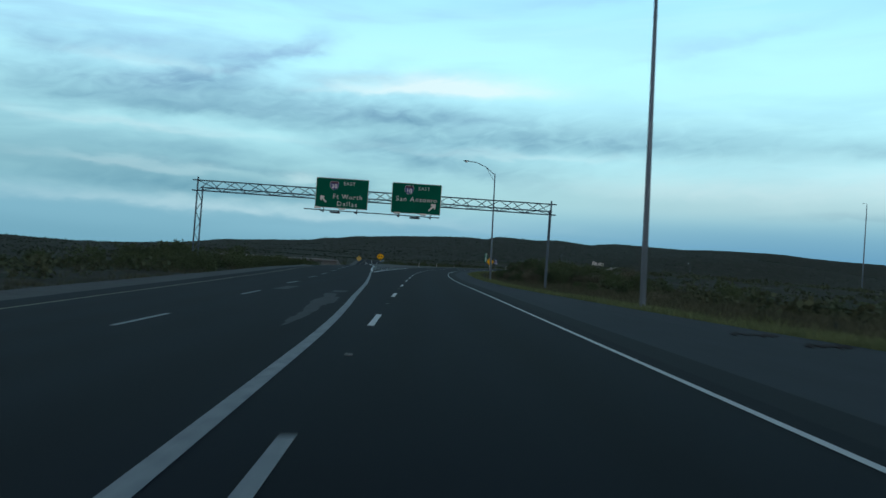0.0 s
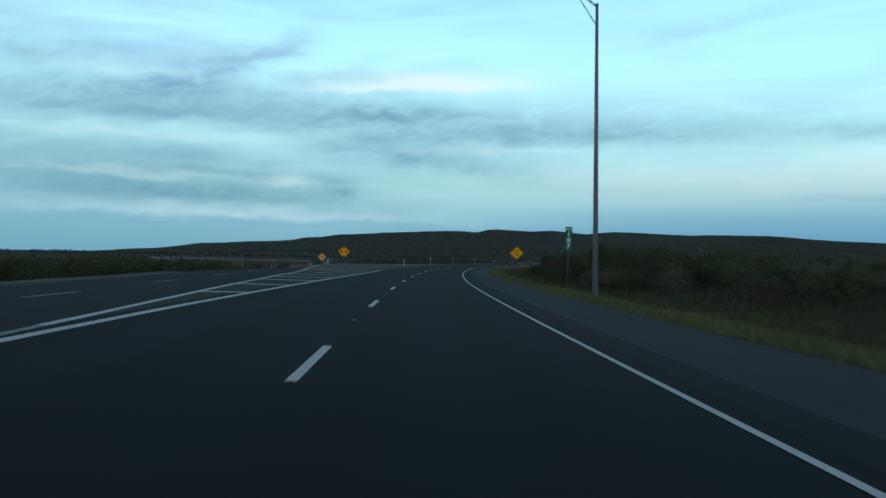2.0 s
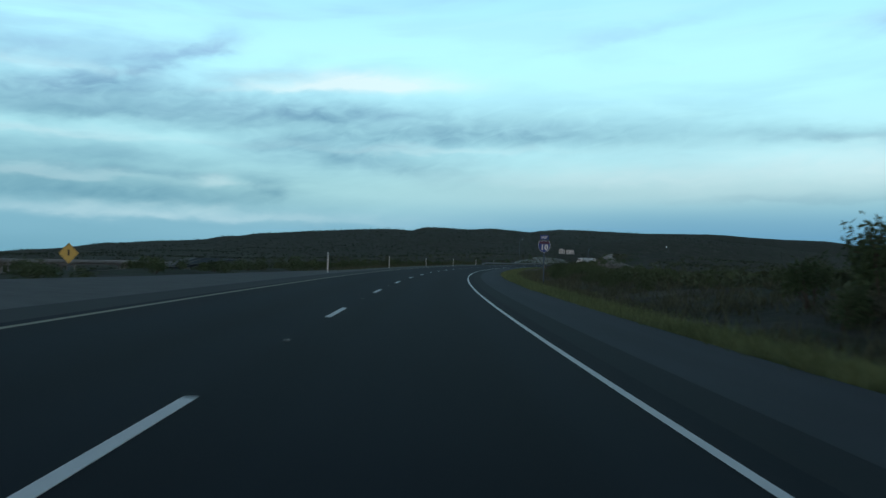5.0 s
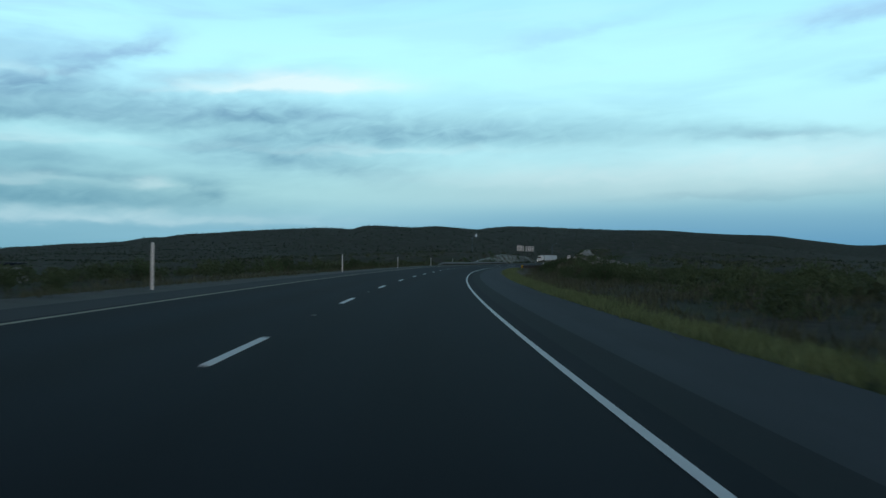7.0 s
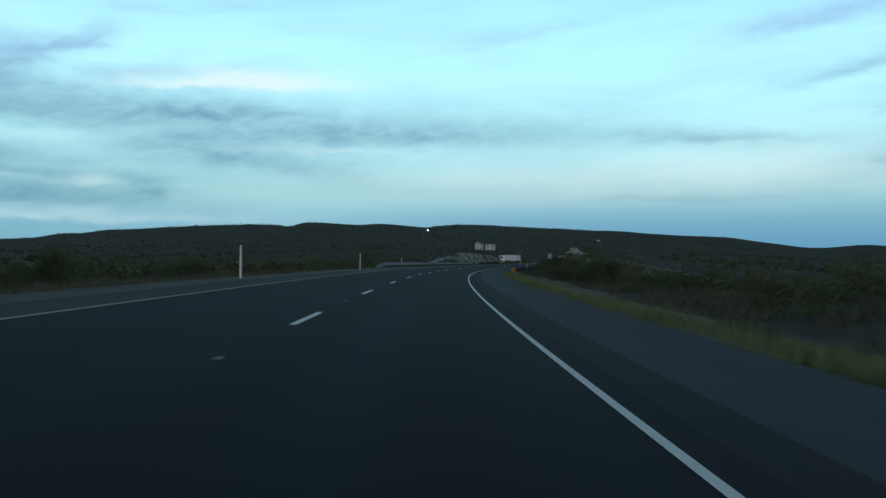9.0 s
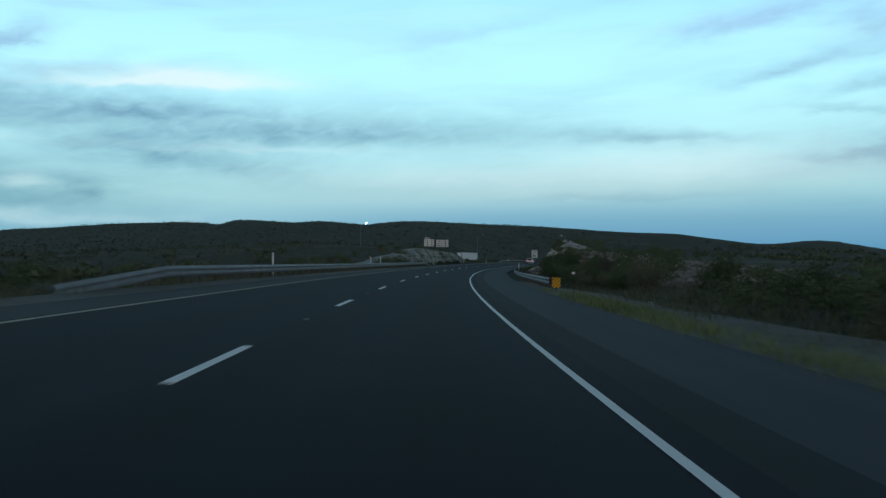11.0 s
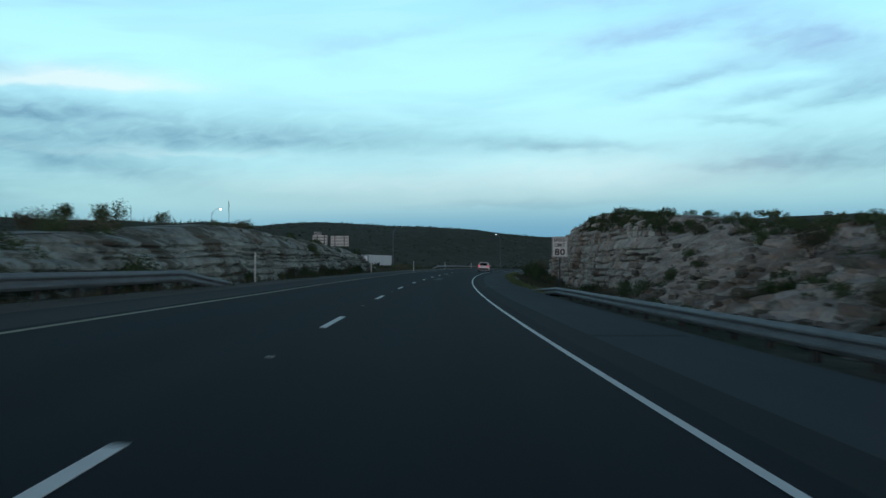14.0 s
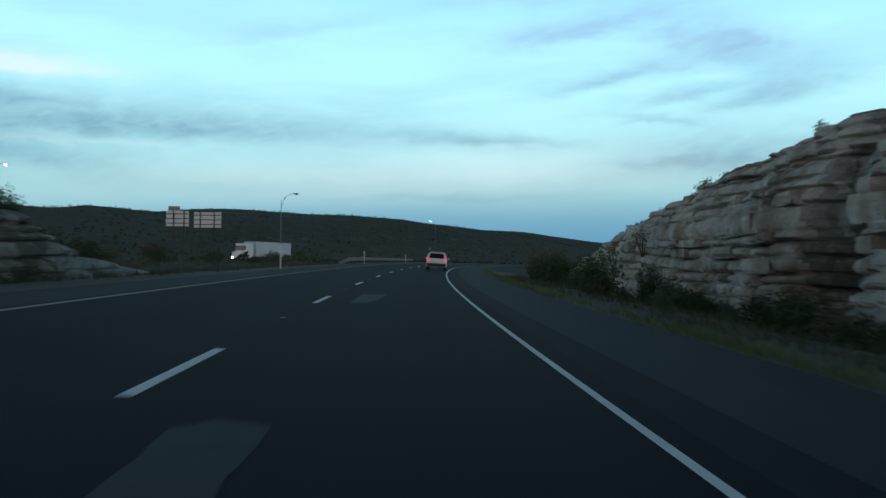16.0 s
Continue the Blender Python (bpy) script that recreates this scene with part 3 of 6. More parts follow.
# ---- mesh helpers ----
def mesh_obj(name, verts, faces, mat, parent=None, uvs=None, smooth=False):
    me = bpy.data.meshes.new(name)
    me.from_pydata([tuple(v) for v in verts], [], [tuple(f) for f in faces])
    if uvs is not None:
        lay = me.uv_layers.new(name="UVMap")
        for lp in me.loops:
            lay.data[lp.index].uv = uvs[lp.vertex_index]
    for p in me.polygons:
        p.use_smooth = smooth
    me.materials.append(MATS[mat])
    ob = new(name, me)
    if parent:
        ob.parent = parent
    return ob


def part(name, bm, mat, parent=None, label="", smooth=False):
    me = bpy.data.meshes.new(name)
    bmesh.ops.recalc_face_normals(bm, faces=bm.faces[:])
    for f in bm.faces:
        f.smooth = smooth
    bm.to_mesh(me)
    bm.free()
    me.materials.append(MATS[mat])
    ob = new(name, me)
    if parent:
        ob.parent = parent
    if label:
        ob["label"] = label
    return ob


def box(bm, c, size, rot=None, bevel=0.0):
    m = Matrix.Translation(c) @ (rot.to_4x4() if rot else Matrix()) @ Matrix.Diagonal((*size, 1))
    r = bmesh.ops.create_cube(bm, size=1.0, matrix=m)
    if bevel:
        es = list({e for v in r["verts"] for e in v.link_edges})
        bmesh.ops.bevel(bm, geom=es, offset=bevel, segments=1, affect="EDGES")
    return bm


def rod(bm, a, b, r0, r1=None, seg=8):
    a, b = Vector(a), Vector(b)
    d = b - a
    q = d.to_track_quat("Z", "Y").to_matrix().to_4x4()
    bmesh.ops.create_cone(bm, cap_ends=True, segments=seg, radius1=r0, radius2=r0 if r1 is None else r1, depth=d.length, matrix=Matrix.Translation((a + b) / 2) @ q)
    return bm


def B():
    return bmesh.new()


def plate_bm(outline, thick, y=0.0):
    """Flat plate in the xz plane, facing -y, from a 2D outline."""
    bm = B()
    f = [bm.verts.new((x, y, z)) for x, z in outline]
    k = [bm.verts.new((x, y + thick, z)) for x, z in outline]
    bm.faces.new(f)
    bm.faces.new(list(reversed(k)))
    n = len(f)
    for i in range(n):
        bm.faces.new((f[i], f[(i + 1) % n], k[(i + 1) % n], k[i]))
    return bm


def round_rect(w, h, r, n=4, cx=0.0, cz=0.0):
    o = []
    for qx, qz, a0 in ((1, 1, 0), (-1, 1, 90), (-1, -1, 180), (1, -1, 270)):
        for i in range(n + 1):
            a = radians(a0 + 90 * i / n)
            o.append((cx + qx * (w / 2 - r) + r * math.cos(a), cz + qz * (h / 2 - r) + r * math.sin(a)))
    return o


def ring_bm(w, h, r, band, y, thick, turn=0.0, cx=0.0, cz=0.0):
    """A border band in the xz plane."""
    bm = B()
    a = round_rect(w, h, r)
    b = round_rect(w - 2 * band, h - 2 * band, max(r - band, 0.01))
    ca, sa = math.cos(turn), math.sin(turn)
    rot = lambda p: (cx + p[0] * ca - p[1] * sa, cz + p[0] * sa + p[1] * ca)
    va = [bm.verts.new((rot(p)[0], y, rot(p)[1])) for p in a]
    vb = [bm.verts.new((rot(p)[0], y, rot(p)[1])) for p in b]
    n = len(a)
    for i in range(n):
        bm.faces.new((va[i], va[(i + 1) % n], vb[(i + 1) % n], vb[i]))
    r_ = bmesh.ops.extrude_face_region(bm, geom=bm.faces[:])
    bmesh.ops.translate(bm, verts=[v for v in r_["geom"] if isinstance(v, bmesh.types.BMVert)], vec=(0, thick, 0))
    return bm


def letters(text, height, mat, parent, x, z, y, name="lettering", bold=0.012, width=None, spacing=1.08):
    """Raised lettering in the built-in font, facing -y, centred on x, with its capitals' middle at z."""
    cu = bpy.data.curves.new("text", "FONT")
    cu.body, cu.size, cu.align_x, cu.align_y = text, height / 0.70, "CENTER", "BOTTOM_BASELINE"
    cu.extrude, cu.offset, cu.space_character = 0.004, bold * height / 0.4, spacing
    cu.resolution_u = 3
    tmp = bpy.data.objects.new("text", cu)
    scene.collection.objects.link(tmp)
    bpy.context.view_layer.update()
    me = bpy.data.meshes.new_from_object(tmp.evaluated_get(bpy.context.evaluated_depsgraph_get()))
    bpy.data.objects.remove(tmp)
    k = 1.0
    if width:
        xs = [v.co.x for v in me.vertices]
        k = width / (max(xs) - min(xs))
    me.transform(Matrix.Translation((x, y, z - height / 2)) @ Matrix.Rotation(radians(90), 4, "X") @ Matrix.Diagonal((k, 1, 1, 1)))
    me.materials.clear()
    me.materials.append(MATS[mat])
    # one piece a word: split at the gaps between faces
    spans = sorted((min(me.vertices[i].co.x for i in p.vertices), max(me.vertices[i].co.x for i in p.vertices)) for p in me.polygons)
    cuts, end = [], spans[0][1]
    for lo, hi in spans:
        if lo - end > 0.2 * height * k and " " in text:
            cuts.append((lo + end) / 2)
        end = max(end, hi)
    edges = [-1e9] + cuts + [1e9]
    for lo, hi in zip(edges, edges[1:]):
        bm = bmesh.new()
        bm.from_mesh(me)
        bmesh.ops.delete(bm, geom=[v for v in bm.verts if not lo < v.co.x < hi], context="VERTS")
        piece = bpy.data.meshes.new(name)
        bm.to_mesh(piece)
        bm.free()
        piece.materials.append(MATS[mat])
        ob = new(name, piece)
        ob.parent = parent
    return ob


def empty(name, m, label="", category="", group=""):
    ob = new(name)
    ob.empty_display_size = 0.3
    ob.matrix_basis = m
    return tagged(ob, label, category, group)


def stand(s, l, turn=0.0, up=0.0, on_ground=True):
    """Pose of an upright thing at (s, l): its x to the right of the road, its -y towards oncoming drivers."""
    p = ground_at(s, l, up) if on_ground else place(s, l, up)
    if on_ground and s > 210 and -9.4 < l < float(lerp(SHOULDER, s)):
        p = place(s, l, up)
    return Matrix.Translation(p) @ Matrix.Rotation(radians(heading(s) + turn), 4, "Z")

# ---- ground, one sheet to the horizon ----
def spaced(lo, hi, step, far_lo, far_hi, grow=1.16):
    mid = list(np.arange(lo, hi + step / 2, step))
    a, d = lo, step
    left = []
    while a > far_lo:
        d *= grow
        a -= min(d, 38 if abs(a) < 2200 else 160)
        left.append(a)
    b, d, right = hi, step, []
    while b < far_hi:
        d *= grow
        b += min(d, 38 if abs(b) < 2200 else 160)
        right.append(b)
    return np.array(left[::-1] + mid + right)


def build_ground():
    gx = spaced(-70, 190, 2.0, -3600, 3600, 1.1)
    gy = spaced(-60, 760, 2.0, -2500, 4300, 1.1)
    X, Y = np.meshgrid(gx, gy)
    Z = land(X, Y)
    nx, ny = len(gx), len(gy)
    V = np.stack([X.ravel(), Y.ravel(), Z.ravel()], 1)
    i = np.arange(nx * ny).reshape(ny, nx)
    Fq = np.stack([i[:-1, :-1].ravel(), i[:-1, 1:].ravel(), i[1:, 1:].ravel(), i[1:, :-1].ravel()], 1)
    me = bpy.data.meshes.new("ground")
    me.vertices.add(len(V))
    me.vertices.foreach_set("co", V.ravel())
    me.loops.add(len(Fq) * 4)
    me.loops.foreach_set("vertex_index", Fq.ravel())
    me.polygons.add(len(Fq))
    me.polygons.foreach_set("loop_start", np.arange(len(Fq)) * 4)
    me.polygons.foreach_set("use_smooth", np.ones(len(Fq), bool))
    me.update()
    me.validate()
    me.materials.append(MATS["soil"])
    tagged(new("ground", me), "dry brown scrubland rising to a dark ridge", "ground", kind="structure")


build_ground()


def strip(name, mat, s0, s1, la, lb, lift=0.0, step=3.0, cols=3, skirt=0.0, parent=None):
    """Sheet of paving or paint between two offsets that may vary with s."""
    n = max(1, int(round((s1 - s0) / step)))
    verts, faces, uvs = [], [], []
    fa = la if callable(la) else (lambda s: la)
    fb = lb if callable(lb) else (lambda s: lb)
    for i in range(n + 1):
        s = s0 + (s1 - s0) * i / n
        a, b = float(fa(s)), float(fb(s))
        ls = [a + (b - a) * j / cols for j in range(cols + 1)]
        row = [(l, lift) for l in ls]
        if skirt:
            row = [(a, lift - skirt)] + row + [(b, lift - skirt)]
        for l, up in row:
            verts.append(place(s, l, up))
            uvs.append((s, l))
    w = cols + 1 + (2 if skirt else 0)
    for i in range(n):
        for j in range(w - 1):
            p = i * w + j
            faces.append((p, p + 1, p + w + 1, p + w))
    return mesh_obj(name, verts, faces, mat, parent, uvs, smooth=not skirt)


gore = lambda s: float(lerp(GORE, s))
shoulder = lambda s: float(lerp(SHOULDER, s))
left_pave = lambda s: max(gore(s), float(np.interp(s, [100, 122, 142, 300, 340, 900], [-13.5, -11.0, -8.4, -8.5, -8.65, -8.8])))
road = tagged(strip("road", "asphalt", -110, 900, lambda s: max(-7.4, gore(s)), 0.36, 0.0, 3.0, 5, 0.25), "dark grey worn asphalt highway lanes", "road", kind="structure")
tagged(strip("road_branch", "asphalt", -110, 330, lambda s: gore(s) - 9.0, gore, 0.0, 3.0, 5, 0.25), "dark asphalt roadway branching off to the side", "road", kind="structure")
tagged(strip("shoulder_left", "asphalt_gore", 78.5, 900, left_pave, -7.4, 0.0, 3.0, 3, 0.25), "grey asphalt shoulder and painted gore", "road", kind="structure")
tagged(strip("rumble_strip", "asphalt_dark", -110, 900, 0.36, 0.95, 0.0, 3.0, 1, 0.2), "darker asphalt strip beside the edge line", "road", kind="structure")
tagged(strip("shoulder_right", "asphalt_shoulder", -110, 900, 0.95, shoulder, 0.0, 3.0, 3, 0.3), "lighter grey asphalt shoulder", "road", kind="structure")
tagged(strip("gravel_gore", "gravel", 118, 236, lambda s: max(gore(s), float(np.interp(s, [165, 200, 236], [-16.6, -12.5, -9.9]))), left_pave, -0.02, 3.0, 4, 0.3), "pale gravel wedge between the roadways", "ground", kind="structure")
tagged(strip("verge_right", "verge_dirt", 519, 640, lambda s: lerp(SHOULDER, s), lambda s: lerp(SHOULDER, s) + 3.2, -0.02, 3.0, 2, 0.3), "bare dirt strip below the rock cut", "ground", kind="structure")
tagged(strip("verge_bay", "verge_dirt", 318, 432, shoulder, lambda s: shoulder(s) + 0.4 + 3.4 * math.sin(math.pi * (s - 318) / 114) ** 0.6 + 0.35 * math.sin(s * 0.31) + 0.2 * math.sin(s * 0.83), -0.02, 1.5, 2, 0.3), "bare grey dirt between the shoulder and the bushes", "ground", kind="structure")
tagged(strip("verge_left", "verge_dirt", 236, 900, -9.9, left_pave, -0.02, 3.0, 2, 0.3), "bare dirt strip beside the left shoulder", "ground", kind="structure")

tagged(strip("branch_verge", "gravel", -110, 330, lambda s: gore(s) - 10.9, lambda s: gore(s) - 9.0, -0.01, 3.0, 2, 0.3), "pale dusty gravel strip along the branching roadway", "ground", kind="structure")

# painted lines
yellow = lambda s: float(np.interp(s, [141, 160, 220, 320, 470, 500, 545, 900], [-7.2, -7.02, -7.17, -7.24, -7.2, -7.08, -7.15, -7.25]))
edge = lambda s: float(np.interp(s, [100, 140, 490, 530], [0.0, -0.03, -0.03, 0.0]))
tagged(strip("edge_line_right", "paint_white", -110, 900, lambda s: edge(s) - 0.047, lambda s: edge(s) + 0.047, 0.005, 2.0, 1), "solid white edge line", "road marking", kind="structure")
tagged(strip("gore_line", "paint_worn", -110, 79, lambda s: gore(s) - 0.08, lambda s: gore(s) + 0.08, 0.005, 2.0, 1), "broad white line where the roadways part", "road marking", kind="structure")
tagged(strip("branch_edge_line", "paint_white", 79, 330, lambda s: gore(s) - 0.1, lambda s: gore(s) + 0.08, 0.006, 2.0, 1), "white edge line of the branching roadway", "road marking", kind="structure")
tagged(strip("gore_edge_line", "paint_white", 76, 141, -7.16, -6.98, 0.005, 2.0, 1), "broad white line along the gore", "road marking", kind="structure")
tagged(strip("edge_line_left", "paint_yellow", 141, 900, lambda s: yellow(s) - 0.06, lambda s: yellow(s) + 0.06, 0.005, 2.0, 1), "solid yellow edge line", "road marking", kind="structure")
tagged(strip("branch_left_line", "paint_yellow", -110, 330, lambda s: gore(s) - 7.5, lambda s: gore(s) - 7.4, 0.006, 2.0, 1), "yellow edge line of the branching roadway", "road marking", kind="structure")


def tilt_pose(s, l, lift):
    """Pose lying on the paving: y along the road."""
    a, b = place(s - 0.5, l), place(s + 0.5, l)
    c, d = place(s, l - 0.4), place(s, l + 0.4)
    y = (b - a).normalized()
    x = (d - c).normalized()
    z = x.cross(y).normalized()
    x = y.cross(z)
    m = Matrix((x, y, z)).transposed().to_4x4()
    return Matrix.Translation(place(s, l, lift)) @ m


def build_dashes():
    root = tagged(new("lane_line"), "broken white lane line with raised studs", "road marking", kind="structure")
    bm = B()
    box(bm, (0, 0, 0), (0.105, 3.05, 0.008))
    me = bpy.data.meshes.new("dash")
    bm.to_mesh(me)
    bm.free()
    me.materials.append(MATS["paint_white"])
    worn = me.copy()
    worn.name = "dash"
    worn.materials[0] = MATS["paint_worn"]
    bm = B()
    box(bm, (0, 0, 0.002), (0.09, 0.09, 0.018), bevel=0.006)
    st = bpy.data.meshes.new("stud")
    bm.to_mesh(st)
    bm.free()
    st.materials.append(MATS["marker_stud"])
    for n in range(-5, 66):
        s = 2.275 + 12.169 * n
        d = new("dash", worn if n == 0 else me)
        d.matrix_basis = tilt_pose(s + 1.52, -3.63, 0.003)
        d.parent = root
        d = new("stud", st)
        d.matrix_basis = tilt_pose(s + 7.6, -3.63, 0.006)
        d.parent = root
    for n in range(-4, 24):
        s = 2.1 + 12.169 * n
        d = new("dash", worn)
        d.matrix_basis = tilt_pose(s + 1.52, gore(s) - 3.5, 0.004)
        d.parent = root


build_dashes()


def build_bars():
    root = tagged(new("gore_bars"), "white slanting bars painted on the gore", "road marking", kind="structure")
    for s in (90.6, 97.6, 104.3, 111.2, 118.2, 125.2, 131.2, 137.4):
        w = -7.05 - gore(s - (2 if s < 106 else 5))
        if w < 0.4:
            continue
        w = min(w, 4.0)
        q = 0.95 if s < 106 else 1.7
        a = [place(s, -7.1, 0.006), place(s + 0.5, -7.1, 0.006), place(s - q * w + 0.5, -7.1 - w, 0.006), place(s - q * w, -7.1 - w, 0.006)]
        mesh_obj("bar", a, [(0, 1, 2, 3)], "paint_white", root)


build_bars()


def blotch(name, outline, mat, label, rough=0.0):
    """Thin irregular overlay on the paving, from its corner offsets; rough: how far its edge frays, in metres."""
    if rough:
        fine = []
        for (sa, la), (sb, lb) in zip(outline, outline[1:] + outline[:1]):
            m = max(1, int(math.hypot(sb - sa, lb - la) / 0.1))
            for i in range(m):
                q, o = sa + (sb - sa) * i / m, la + (lb - la) * i / m
                w = noise.noise_vector(Vector((q * 1.1, o * 3.0, 2.0))) + noise.noise_vector(Vector((q * 3.5, o * 9.0, 5.0))) * 0.7
                fine.append((q + w.x * rough * 3.5, o + w.y * rough))
        outline = fine
    bm = B()
    vs = [bm.verts.new(place(q, o, 0.004)) for q, o in outline]
    bm.faces.new(vs)
    bmesh.ops.triangulate(bm, faces=bm.faces[:])
    ob = part(name, bm, mat)
    return tagged(ob, label, "road patch", kind="structure")


def wobbly(s0, s1, l0, l1, seed, skew=0.0):
    rnd = random.Random(seed)
    o = []
    for s in np.linspace(s0, s1, 17):
        o.append((s, l0 + rnd.uniform(0, 0.22) * (l1 - l0) + skew * (s - s0)))
    for s in np.linspace(s1, s0, 17):
        o.append((s + rnd.uniform(-0.15, 0.15), l1 - rnd.uniform(0, 0.2) * (l1 - l0) + skew * (s - s0)))
    return o


blotch("patch", [(14.0, -5.05), (16.0, -5.15), (18.5, -5.3), (20.5, -5.45), (22.0, -5.55), (23.4, -5.63), (25.0, -5.56), (26.5, -5.78), (27.7, -5.8), (26.9, -5.42), (25.2, -5.2), (23.6, -5.0), (22.3, -4.93), (21.0, -5.02), (19.0, -5.0), (17.0, -4.95), (15.2, -4.92)], "patch", "pale worn patch on the asphalt", 0.10)
blotch("patch", wobbly(28.0, 29.8, -5.78, -5.22, 8), "patch", "small pale worn patch on the asphalt", 0.10)
blotch("patch", wobbly(31.2, 34.4, -8.2, -7.5, 9), "patch", "pale worn patch on the branching roadway", 0.10)
blotch("patch", wobbly(39.3, 41.8, -8.95, -8.5, 10), "patch", "pale worn patch on the branching roadway", 0.10)
blotch("patch", [(539.8, -3.1), (540.3, -2.5), (543.4, -2.5), (549.1, -2.52), (549.3, -2.85), (548.9, -3.07), (544.2, -2.95), (542.1, -3.1)], "patch", "pale concrete patch in the lane", 0.03)
blotch("patch", [(562.9, -2.95), (563.6, -2.55), (565.2, -2.4), (567.8, -2.3), (567.3, -2.95)], "patch", "pale concrete patch in the lane", 0.03)
blotch("tar_strip", [(527.7, 0.6), (528.0, 0.6), (528.6, 1.7), (528.3, 1.7)], "sign_black", "black tar seam across the shoulder")
blotch("tar_strip", [(489.6, 0.3), (489.9, 0.3), (491.6, 3.0), (491.2, 3.0)], "asphalt_dark", "dark seam across the shoulder")
blotch("tar_strip", [(472.8, -3.1), (473.1, -3.1), (473.0, -1.5), (472.7, -1.5)], "asphalt_dark", "dark seam across the lane")


def tyre_scrap(s, l, turn):
    """Curled strip of shed tyre tread."""
    bm = B()
    prev = None
    for i in range(9):
        a = -0.5 + i / 8
        z = 0.03 + 0.05 * math.sin(i * 1.3) ** 2
        p = [bm.verts.new((a, dy + 0.05 * math.sin(i), z + dz)) for dy, dz in ((-0.09, 0), (0.09, 0.015), (0.09, 0.035), (-0.09, 0.02))]
        if prev:
            for j in range(4):
                bm.faces.new((prev[j], prev[(j + 1) % 4], p[(j + 1) % 4], p[j]))
        else:
            bm.faces.new(p)
        prev = p
    bm.faces.new(prev[::-1])
    ob = part("tyre_scrap", bm, "rubber")
    ob.matrix_basis = Matrix.Translation(place(s, l, 0.0)) @ Matrix.Rotation(radians(turn), 4, "Z")
    tagged(ob, "black strip of shed tyre tread on the shoulder", "debris", "tyre scraps")


tyre_scrap(17.5, 4.1, 12)
tyre_scrap(15.3, 4.6, 20)


def litter(s, l, turn):
    """Crumpled scrap of white plastic."""
    bm = B()
    grid = [[bm.verts.new(((i - 2) * 0.11, (j - 1.5) * 0.10, 0.05 + 0.05 * math.sin(2.1 * i + 1.3 * j) + 0.03 * math.cos(3.7 * j - i))) for j in range(4)] for i in range(5)]
    for i in range(4):
        for j in range(3):
            bm.faces.new((grid[i][j], grid[i + 1][j], grid[i + 1][j + 1], grid[i][j + 1]))
    bmesh.ops.solidify(bm, geom=bm.faces[:], thickness=0.006)
    ob = part("litter", bm, "sign_white")
    ob.matrix_basis = Matrix.Translation(ground_at(s, l)) @ Matrix.Rotation(radians(turn), 4, "Z")
    tagged(ob, "crumpled scrap of white plastic litter on the verge", "litter")


litter(409.5, 7.6, 30)


# ---- guardrails ----
W_BEAM = ((0.0, -0.18), (0.03, -0.165), (0.08, -0.105), (0.08, -0.07), (0.012, -0.014), (0.012, 0.014), (0.08, 0.07), (0.08, 0.105), (0.03, 0.165), (0.0, 0.18))


def guardrail(s0, s1, fl, side, top, label, down_start=False, down_end=False):
    """W-beam rail on timber posts. side: +1 stands right of the road, -1 left."""
    root = empty("guardrail", Matrix(), label, "guardrail", "guardrails")
    n = int(round((s1 - s0) / 3.81))
    ln = (s1 - s0) / n

    def mid(s):
        z = (top(s) if callable(top) else top) - 0.18
        t_ = z + 0.18
        if down_start:
            z -= (t_ - 0.17) * max(0.0, 1 - (s - s0) / 7.6)
        if down_end:
            z -= (t_ - 0.05) * max(0.0, 1 - (s1 - s) / 6.6)
        return z

    for i in range(n):
        verts, faces = [], []
        m = len(W_BEAM)
        for j in range(5):
            s = s0 + ln * (i + j / 4 * 1.02)
            for off in (0.0, 0.006):
                for d, h in W_BEAM:
                    verts.append(place(s, fl(s) - side * (d + off), mid(s) + h))
        for j in range(4):
            for o in (0, m):
                for q in range(m - 1):
                    a = j * 2 * m + o + q
                    faces.append((a, a + 1, a + 2 * m + 1, a + 2 * m))
            for q in (0, m - 1):
                a = j * 2 * m + q
                faces.append((a, a + m, a + 3 * m, a + 2 * m))
        mesh_obj("rail_panel", verts, faces, "rail_steel", root, smooth=False)
    bm = B()
    rod(bm, (0, 0, -0.5), (0, 0, 0.62), 0.085, 0.08, 8)
    box(bm, (-side * 0.12, 0, 0.44), (0.12, 0.14, 0.34), bevel=0.01)
    me = bpy.data.meshes.new("post")
    bm.to_mesh(me)
    bm.free()
    me.materials.append(MATS["wood_post"])
    k = int((s1 - s0) / 1.905)
    for i in range(k + 1):
        s = s0 + 0.3 + 1.905 * i
        if (down_start and s < s0 + 4) or (down_end and s > s1 - 4):
            continue
        p = new("post", me)
        p.matrix_basis = Matrix.Translation(place(s, fl(s) + side * 0.2, mid(s) - 0.44)) @ Matrix.Rotation(radians(heading(s)), 4, "Z")
        p.parent = root
    return root


guardrail(416.2, 525.5, lambda s: float(np.interp(s, [416, 470, 512, 519, 525.5], [4.0, 4.1, 4.25, 4.1, 3.5])), 1, lambda s: float(np.interp(s, [416, 438, 455, 487, 505, 519], [0.56, 0.55, 0.49, 0.43, 0.39, 0.36])), "galvanised steel guardrail on timber posts beside the shoulder", down_end=True)
guardrail(391.5, 508.5, lambda s: float(np.interp(s, [391, 410, 510], [-9.95, -9.8, -9.8])), -1, 0.57, "galvanised steel guardrail along the median shoulder", down_start=True, down_end=True)
guardrail(618.0, 690.0, lambda s: -9.6, -1, 0.58, "distant galvanised guardrail along the outer bend", down_start=True)


# ---- signs and posts ----
def sign_post(root, h, x=0.0, y=0.06, w=0.06, mat="steel", name="post"):
    bm = B()
    box(bm, (x, y, h / 2 - 0.25), (w, w, h + 0.5), bevel=0.006)
    return part(name, bm, mat, root)


